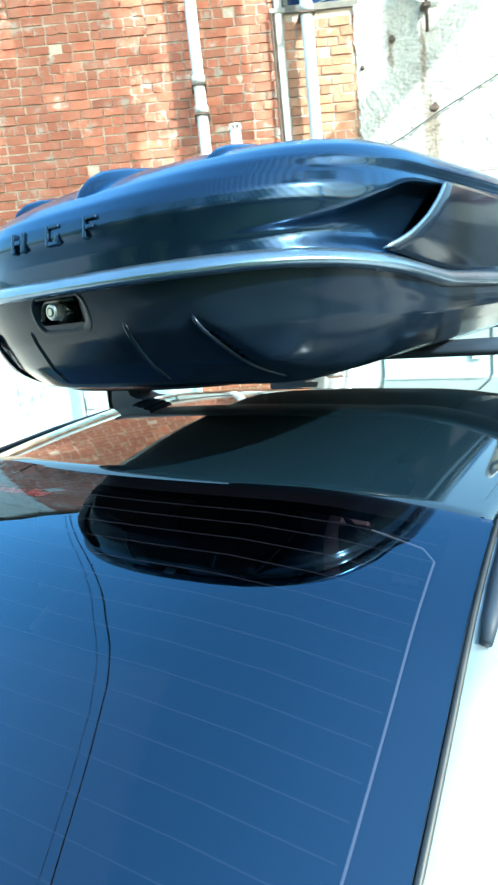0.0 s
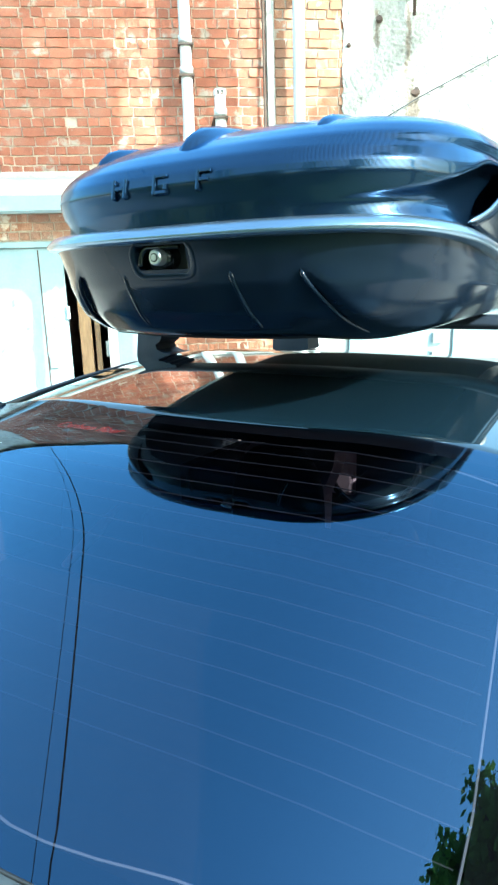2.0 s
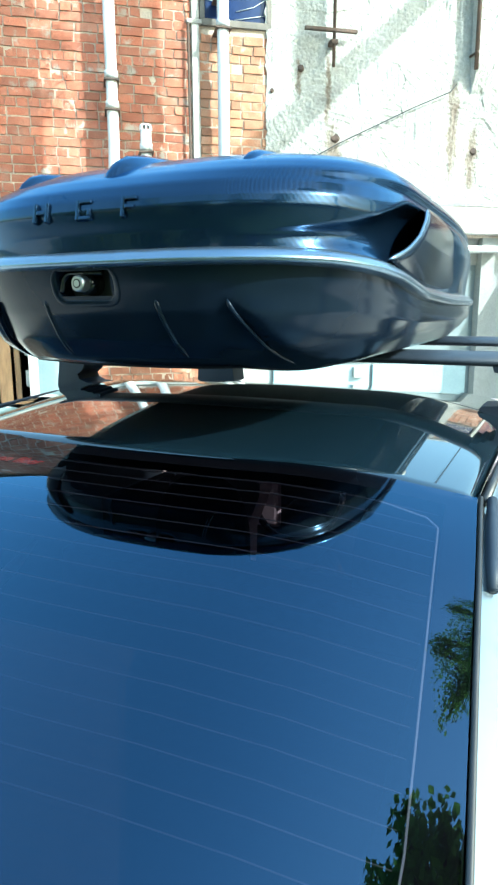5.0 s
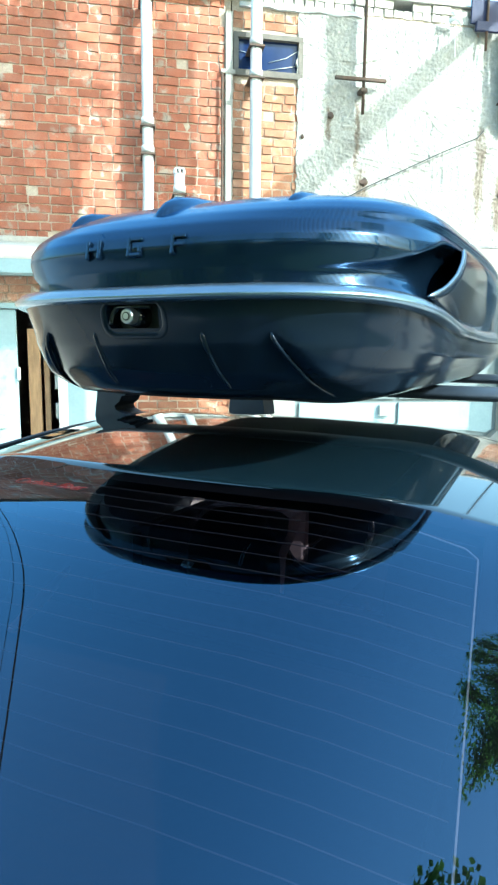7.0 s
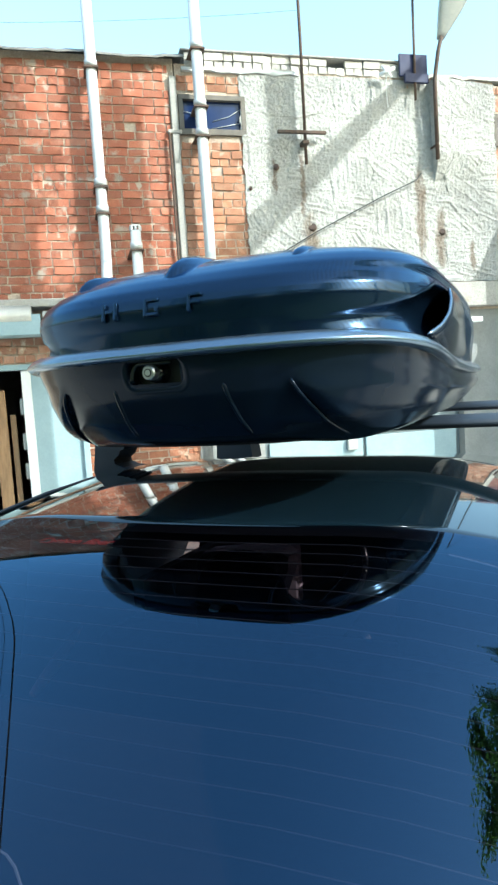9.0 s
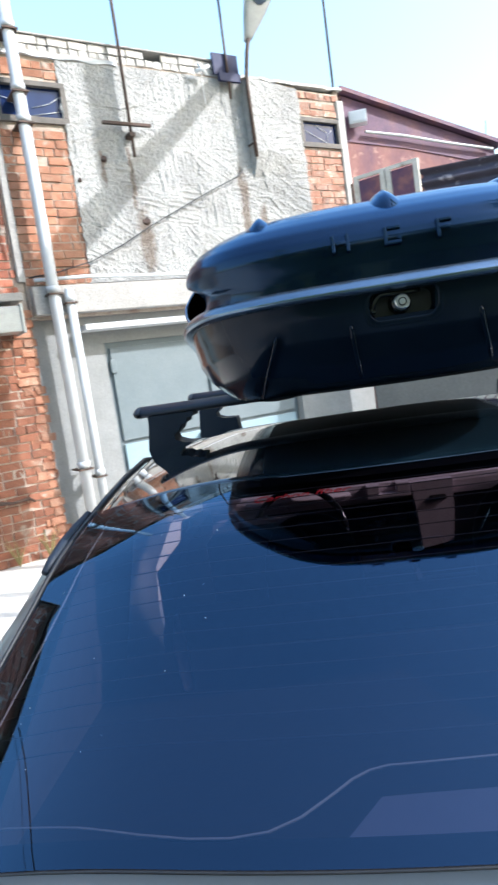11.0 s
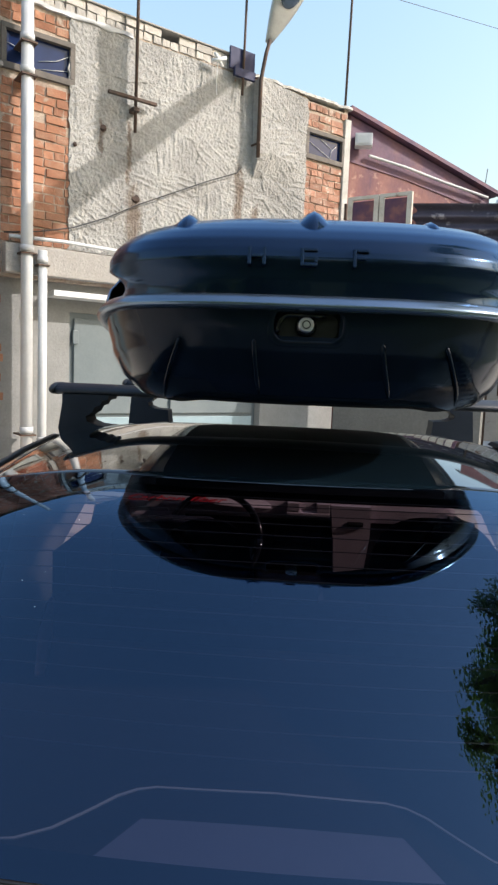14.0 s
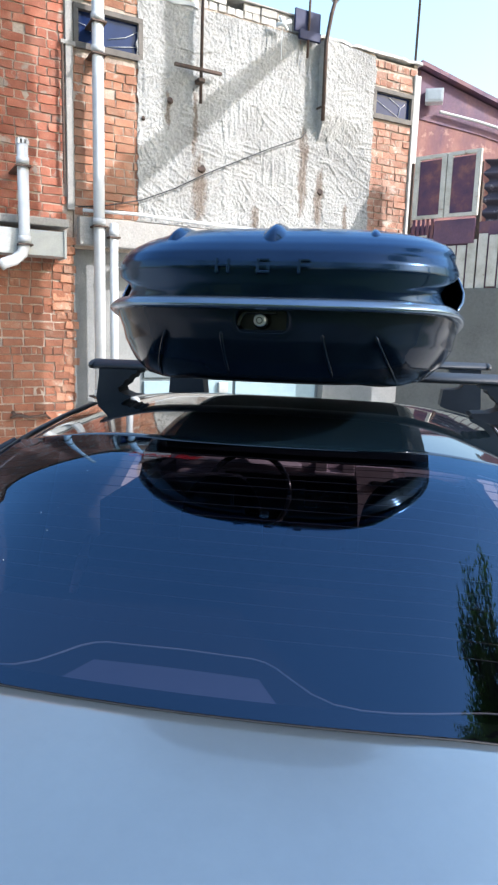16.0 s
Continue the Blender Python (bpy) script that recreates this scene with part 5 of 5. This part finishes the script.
heights = [1.620, 1.624, 1.628, 1.632] + [1.636 + 0.0035 * k for k in range(24)] + [1.7215, 1.727, 1.7315, 1.736, 1.742, 1.748, 1.753, 1.758, 1.763, 1.768, 1.7725, 1.777, 1.781, 1.7855, 1.790, 1.793, 1.796, 1.798]
LID_RINGS = []
for ring in table_rings(LID, heights):
    f = 1 + 0.15 * min(max((ring[0].z - 1.722) / 0.05, 0), 1)
    sunk = []
    for k, p in enumerate(ring):
        q = p + inward(ring, k) * hollow(p)
        if q.x > BX:  # fuller on its right shoulder
            q.x = BX + (q.x - BX) * f
        sunk.append(swept(q))
    LID_RINGS.append(sunk)
lid = part("lid", loft(LID_RINGS, False, True), "carbon", rbox, "glossy carbon-look lid", smooth=True)
# ridges on the lid, pointed in section
SECTION = [(-1.0, -0.5), (-0.6, 0.1), (-0.25, 0.75), (0.0, 1.0), (0.25, 0.75), (0.6, 0.1), (1.0, -0.5), (0.0, -0.9)]
for x, k in ((-0.004, 1.0), (-0.222, 0.65), (0.200, 0.6)):
    d = 0.0 if k == 1 else 0.045
    rings = []
    for y, z, w in ((0.046 + d, 1.718 + d * 0.35, 0.04), (0.053 + d, 1.727 + d * 0.3, 0.40), (0.064 + d, 1.739 + d * 0.27, 0.72), (0.082 + d, 1.751 + d * 0.22, 0.95), (0.11 + d, 1.762 + d * 0.15, 1.05), (0.16 + d, 1.772 + d * 0.1, 1.05), (0.26 + d, 1.783, 0.95), (0.6, 1.790, 0.7), (1.1, 1.778, 0.1)):
        rings.append([Vector((x + BX + 0.042 * w * k * a, y, z - 0.004 + 0.021 * w * k * b)) for a, b in SECTION])
    part("ridge", loft(rings), "carbon", lid, smooth=True)
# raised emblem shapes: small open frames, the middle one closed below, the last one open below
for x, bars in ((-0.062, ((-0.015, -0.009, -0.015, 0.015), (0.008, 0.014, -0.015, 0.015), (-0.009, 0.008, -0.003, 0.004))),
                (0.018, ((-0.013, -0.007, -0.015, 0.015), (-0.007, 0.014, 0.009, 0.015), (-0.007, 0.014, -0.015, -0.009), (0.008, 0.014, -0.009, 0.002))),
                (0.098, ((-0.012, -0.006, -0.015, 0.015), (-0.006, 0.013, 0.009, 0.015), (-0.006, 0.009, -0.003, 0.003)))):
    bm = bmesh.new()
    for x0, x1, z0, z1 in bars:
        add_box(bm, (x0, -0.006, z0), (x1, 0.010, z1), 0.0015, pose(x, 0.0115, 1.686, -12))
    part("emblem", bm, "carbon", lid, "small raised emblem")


# lock in its rounded recess, with a curved finger grip
def slot_path(x0, x1, z0, z1, r, y=None, lift=0.0):
    pts = []
    for cx, cz, a0 in ((x1 - r, z1 - r, 0), (x0 + r, z1 - r, 90), (x0 + r, z0 + r, 180), (x1 - r, z0 + r, 270)):
        for k in range(7):
            x, z = cx + r * math.cos(radians(a0 + 15 * k)), cz + r * math.sin(radians(a0 + 15 * k))
            pts.append(Vector((x, (shell_y(x, min(z, 1.605)) if y is None else y) + lift, z)))
    return pts


sx0, sx1, sz0, sz1, sr = SLOT
wide = slot_path(sx0 - 0.011, sx1 + 0.011, sz0 - 0.012, min(sz1 + 0.004, 1.606), sr + 0.006, None, -0.0006)
lip = slot_path(sx0 - 0.003, sx1 + 0.003, sz0 - 0.004, sz1 + 0.001, sr + 0.002, None, -0.0022)
mouth = slot_path(*SLOT, None, 0.002)
floor_path = slot_path(sx0 + 0.004, sx1 - 0.004, sz0 + 0.003, sz1 - 0.003, sr - 0.003, 0.026)
part("lock_surround", loft([wide, lip, mouth, floor_path], False, False), "box_base", rbox, "rounded rim and walls of the lock recess", smooth=True)
part("lock_plate", loft([floor_path, [p + Vector((0, 0.01, 0)) for p in floor_path]]), "black_trim", rbox)
part("finger_grip", tube([(-0.026 + 0.018 * (1 - math.cos(a)), 0.004, 1.570 + 0.028 * math.sin(a)) for a in [math.pi / 2 * k / 8 for k in range(9)]] + [(0.012, 0.004, 1.598), (0.050, 0.004, 1.598)], 0.0045, 10), "black_gloss", rbox, "curved finger grip", smooth=True)
lk = part("lock", tube([(0.019, 0.026, 1.582), (0.019, 0.004, 1.582), (0.019, 0.0, 1.582)], [0.018, 0.016, 0.012], 24), "black_gloss", rbox, smooth=True)
part("lock_cylinder", tube([(0.019, 0.004, 1.582), (0.019, -0.014, 1.582), (0.019, -0.016, 1.582), (0.019, -0.016, 1.582)], [0.0118, 0.0118, 0.010, 0.007], 24), "lock_steel", lk, "steel lock cylinder")
part("keyhole", tube([(0.019, -0.0155, 1.582), (0.019, -0.0168, 1.582)], 0.0068, 20), "black_trim", lk)
part("key_plug", tube([(0.019, -0.0155, 1.582), (0.019, -0.0176, 1.582)], 0.0048, 20), "lock_steel", lk)

# creases pressed into the lower shell
for x, dx, r, low in ((-0.183, -0.055, 0.0034, 1.458), (-0.062, 0.010, 0.0042, 1.470), (0.140, 0.022, 0.0042, 1.470), (0.243, 0.066, 0.0036, 1.457)):
    pts = []
    for k in range(15):
        t = k / 14
        z = lerp(1.560, low, t)
        xx = x + dx * t ** 1.3
        yy = shell_y(xx, z)
        out = 0.008 if low < 1.46 else 0.0
        pts.append(Vector((xx, yy + 0.0012 - corner_swell(xx, 0.0, z) - out * math.sin(math.pi * t) ** 0.6, z - keel(xx, yy, z))))
    part("crease", tube(pts, [0.0005] + [r] * 12 + [r * 0.7, 0.001], 8), "box_base", base, smooth=True)


# flared side scoops of the lid: a sheet that stands off the hollow flank, open to the rear
def scoop(s):
    lead_x = (0.388, 0.404, 0.411, 0.408, 0.398) if s > 0 else (0.386, 0.402, 0.410, 0.404, 0.388)

    def fn(u, v):
        y = lerp(float(np.interp(v, (0, 0.5, 1), (0.225, 0.325, 0.44))), 1.02, u)
        x = lerp(float(np.interp(v, (0, 0.25, 0.5, 0.75, 1), lead_x)), 0.374, smooth(u))
        z = swept(Vector((x, y, lerp(1.633, 1.716, v)))).z
        return Vector((BX + s * x, y, z))
    return sheet(fn, 18, 14, 0.004, Vector((-s, 0, 0)))


for s in (1, -1):
    sc = part("scoop", scoop(s), "box_base", lid, "flared air scoop on the lid side", smooth=True)
    edge = []
    for k in range(15):
        v = k / 14
        xs = (0.388, 0.404, 0.411, 0.408, 0.398) if s > 0 else (0.386, 0.402, 0.410, 0.404, 0.388)
        x, y = float(np.interp(v, (0, 0.25, 0.5, 0.75, 1), xs)), float(np.interp(v, (0, 0.5, 1), (0.225, 0.325, 0.44)))
        edge.append(Vector((BX + s * (x - 0.002), y, swept(Vector((x, y, lerp(1.633, 1.716, v)))).z)))
    part("lip", tube(edge, [0.001] + [0.0035] * 13 + [0.001], 8), "sky_tone_rim", sc, "pale rounded lip of the scoop", smooth=True)

# ---------------------------------------------------------------- behind the camera
def tree(name, base, height, spread, seed, leaves, label, low=0.45, leaf=0.10, limbs=26, spray=0.22):
    rnd = random.Random(seed)
    t = thing(name, label, "tree", Matrix.Translation(base))
    bm = bmesh.new()
    trunk = [Vector((0.12 * noise.noise((k * 0.7, seed, 0)) * k * 0.3, 0.12 * noise.noise((k * 0.7, seed, 5)) * k * 0.3, height * 0.85 * k / 8)) for k in range(9)]
    add_tube(bm, trunk, [0.11 * (1 - 0.118 * k) for k in range(9)], 10)
    tips = [p + Vector((rnd.gauss(0, 0.25), rnd.gauss(0, 0.25), rnd.uniform(-0.6, 0.6))) for p in trunk for _ in range(14) if p.z > height * (low - 0.06)]
    for k in range(limbs):
        z = height * rnd.uniform(low, 0.86)
        a = rnd.uniform(0, 2 * math.pi)
        p0 = Vector((0, 0, z))
        ln = spread * rnd.uniform(0.4, 1.12) * max(1 - (0.36 * (z / height - 0.66) / 0.2 if z > height * 0.66 else 0.3 * (0.66 - z / height) / 0.2), 0.3)
        p1 = p0 + Vector((math.cos(a) * ln * 0.5, math.sin(a) * ln * 0.5, ln * 0.25))
        p2 = p0 + Vector((math.cos(a) * ln, math.sin(a) * ln, ln * rnd.uniform(0.2, 0.55)))
        add_tube(bm, [p0, p1, p2], [0.05, 0.03, 0.008], 6)
        tips += [p1, p2, p1.lerp(p2, 0.35), p1.lerp(p2, 0.7)]
        for j in range(5):
            q = p1.lerp(p2, rnd.uniform(0.1, 1.0))
            tips.append(q + Vector((rnd.gauss(0, 0.14), rnd.gauss(0, 0.14), rnd.gauss(0, 0.12))) * spread / 1.8)
    part("trunk", bm, "bark", t, smooth=True)
    vs, fs = [], []
    for k in range(leaves):
        o = Vector((rnd.gauss(0, 1), rnd.gauss(0, 1), rnd.gauss(0, 0.8)))
        c = rnd.choice(tips) + o.normalized() * (rnd.random() ** 0.5 * spray * 1.9 * spread / 1.8)
        d = Vector((rnd.gauss(0, 1), rnd.gauss(0, 1), rnd.gauss(0, 0.5))).normalized()
        e = d.cross(Vector((rnd.gauss(0, 1), rnd.gauss(0, 1), rnd.gauss(0, 1)))).normalized()
        ll = leaf * rnd.uniform(0.7, 1.3)
        b = len(vs)
        vs += [c, c + d * ll * 0.5 + e * ll * 0.36, c + d * ll, c + d * ll * 0.5 - e * ll * 0.36]
        fs.append((b, b + 1, b + 2, b + 3))
    me = bpy.data.meshes.new("crown")
    me.from_pydata(vs, [], fs)
    ob = new("crown", me)
    ob.parent = t
    finish(ob, "leaf")
    return t


tree("tree", (3.0, -6.1, 0), 11.4, 0.95, 3, 32000, "tall dark leafy tree standing beside the yard", 0.62, 0.042, 90, 0.15)
tree("tree", (0.8, -7.5, 0), 8.6, 0.8, 11, 9000, "bright green broad-leaved tree leaning over the car", 0.72, 0.075, 60, 0.16)
for x, y, h, w, seed in ((-6.3, -10.0, 5.6, 2.3, 5), (-9.2, -9.4, 6.2, 2.4, 6), (-4.6, -12.2, 6.6, 2.5, 7), (-1.2, -12.6, 6.0, 2.2, 8), (-12.0, -7.5, 6.4, 2.5, 9)):
    tree("tree", (x, y, 0), h, w, seed, 9000, "bushy dark green tree behind the yard", 0.10, 0.17)
hanging("cable", (-4.50, 0.0, 4.97), (-2.15, -15.4, 5.0), 0.35, 0.0075, "black overhead cable across the yard", 40)
hanging("cable", (-4.56, 0.0, 4.95), (-2.25, -15.4, 4.9), 0.42, 0.003, "thin dark wire beside the overhead cable", 40)
solid("cable", tube([(3.625, 0.03, 7.6), (5.6, 1.7, 8.7), (8.5, 4.2, 9.55), (13.0, 4.2, 10.2), (17.5, 4.2, 11.0), (40.0, 4.2, 15.3)], 0.006, 6), "cable", "thin dark overhead cable in the sky", "cable", smooth=True)
hanging("cable", (-8.0, 0.3, 5.35), (0.62, -0.1, 5.4), 0.25, 0.0016, "thin wire running to the antenna mast")

# added unseen row; its near-black sheets put shade behind the camera, for dark reflections
row = thing("unseen_row", "added dark backdrop row, unseen, for dark reflections", "building", Matrix.Translation((-6.8, -18.0, 0)))
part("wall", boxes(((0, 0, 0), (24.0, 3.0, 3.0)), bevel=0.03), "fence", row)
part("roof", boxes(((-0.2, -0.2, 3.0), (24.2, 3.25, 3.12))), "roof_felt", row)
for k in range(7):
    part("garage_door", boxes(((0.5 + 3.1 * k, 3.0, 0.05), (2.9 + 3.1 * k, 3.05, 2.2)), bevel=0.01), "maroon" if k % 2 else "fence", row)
bm = sheet(lambda u, v: Vector((-60 + 110 * u, lerp(-45, -7.35 + 0.45 * noise.noise((u * 60, 0, 4)) + 0.2 * noise.noise((u * 170, 0, 9)), v), 0.035 + 0.02 * noise.noise((u * 40, v * 30, 0)))), 330, 24, 0.03)
tagged(part("grass", bm, "grass"), "patchy green grass behind the yard", "grass", kind="structure")

# unseen crane-shaped shadow caster, added so boom and posts throw the wall's long shadows
K = 11.0
shadow_caster = thing("shadow_caster", "added unseen shadow caster with a sloping boom and posts", "crane", Matrix.Translation((K, -K, 0.93 * K)))
bm = bmesh.new()
lowp = [(x, 2.933 + 0.931 * (x + 0.025)) for x in (-1.30, -0.35, 0.7, 1.92)]
upp = [(x, z + h) for (x, z), h in zip(lowp, (0.46, 0.44, 0.33, 0.20))]
f0 = [bm.verts.new((x, -0.06, z)) for x, z in lowp + upp[::-1]]
f1 = [bm.verts.new((x, 0.06, z)) for x, z in lowp + upp[::-1]]
bm.faces.new(f0)
bm.faces.new(f1[::-1])
for k in range(8):
    bm.faces.new((f0[k], f1[k], f1[(k + 1) % 8], f0[(k + 1) % 8]))
part("boom", bm, "iron", shadow_caster)
part("riser", boxes(((0.30, -0.06, 3.55), (0.47, 0.06, 4.80))), "iron", shadow_caster)


def post(x, half, top):
    prof = [(x - 0.03, -0.93 * K), (x + 0.03, -0.93 * K), (x + 0.03, -0.1), (x + half * 1.2, 0.35), (x + half * 1.1, top - 1.4), (x + half, top - 0.35), (x + half * 0.35, top - 0.12), (x, top), (x - half * 0.4, top - 0.14), (x - half, top - 0.36), (x - half * 1.15, top - 1.4), (x - half * 1.2, 0.30), (x - 0.03, -0.1)]
    return loft([[Vector((a, y, b)) for a, b in prof] for y in (-0.05, 0.05)])


part("post", post(-1.34, 0.235, 4.64), "iron", shadow_caster)
part("post", post(-2.44, 0.22, 4.55), "iron", shadow_caster)

# ---------------------------------------------------------------- bricks last
brick_field(core_left, [(-4.6, -0.76, 2.54, 4.87)], "brick", 1, near=(-1.3, 3.6), limit=300)
brick_field(core_left, [(-4.4, -1.86, 1.95, 2.43)], "brick_pale", 8, near=(-2.4, 2.1), limit=300)
brick_field(core_left, [(-1.84, -0.70, 0.0, 2.44)], "brick_dark", 2, near=(-1.0, 1.6), limit=300)
brick_field(core_right, [(-0.685, 0.02, 2.62, 4.82)], "brick_orange", 3, near=(-0.3, 3.8), limit=300, holes=[(-0.68, 0.03, 4.15, 4.545)])
brick_field(core_right, [(2.94, 3.56, 2.62, 4.70)], "brick_pale", 4, near=(3.2, 4), limit=300, holes=[(2.92, 3.58, 4.12, 4.465)])
brick_field(core_right, [(-0.60, 1.86, 4.82, 4.985)], "brick_white", 6, near=(0.5, 4.9), limit=300)
brick_field(core_right, [(1.86, 3.6, 4.70, 4.86)], "brick_pale", 7, near=(3.0, 4.8), limit=300)
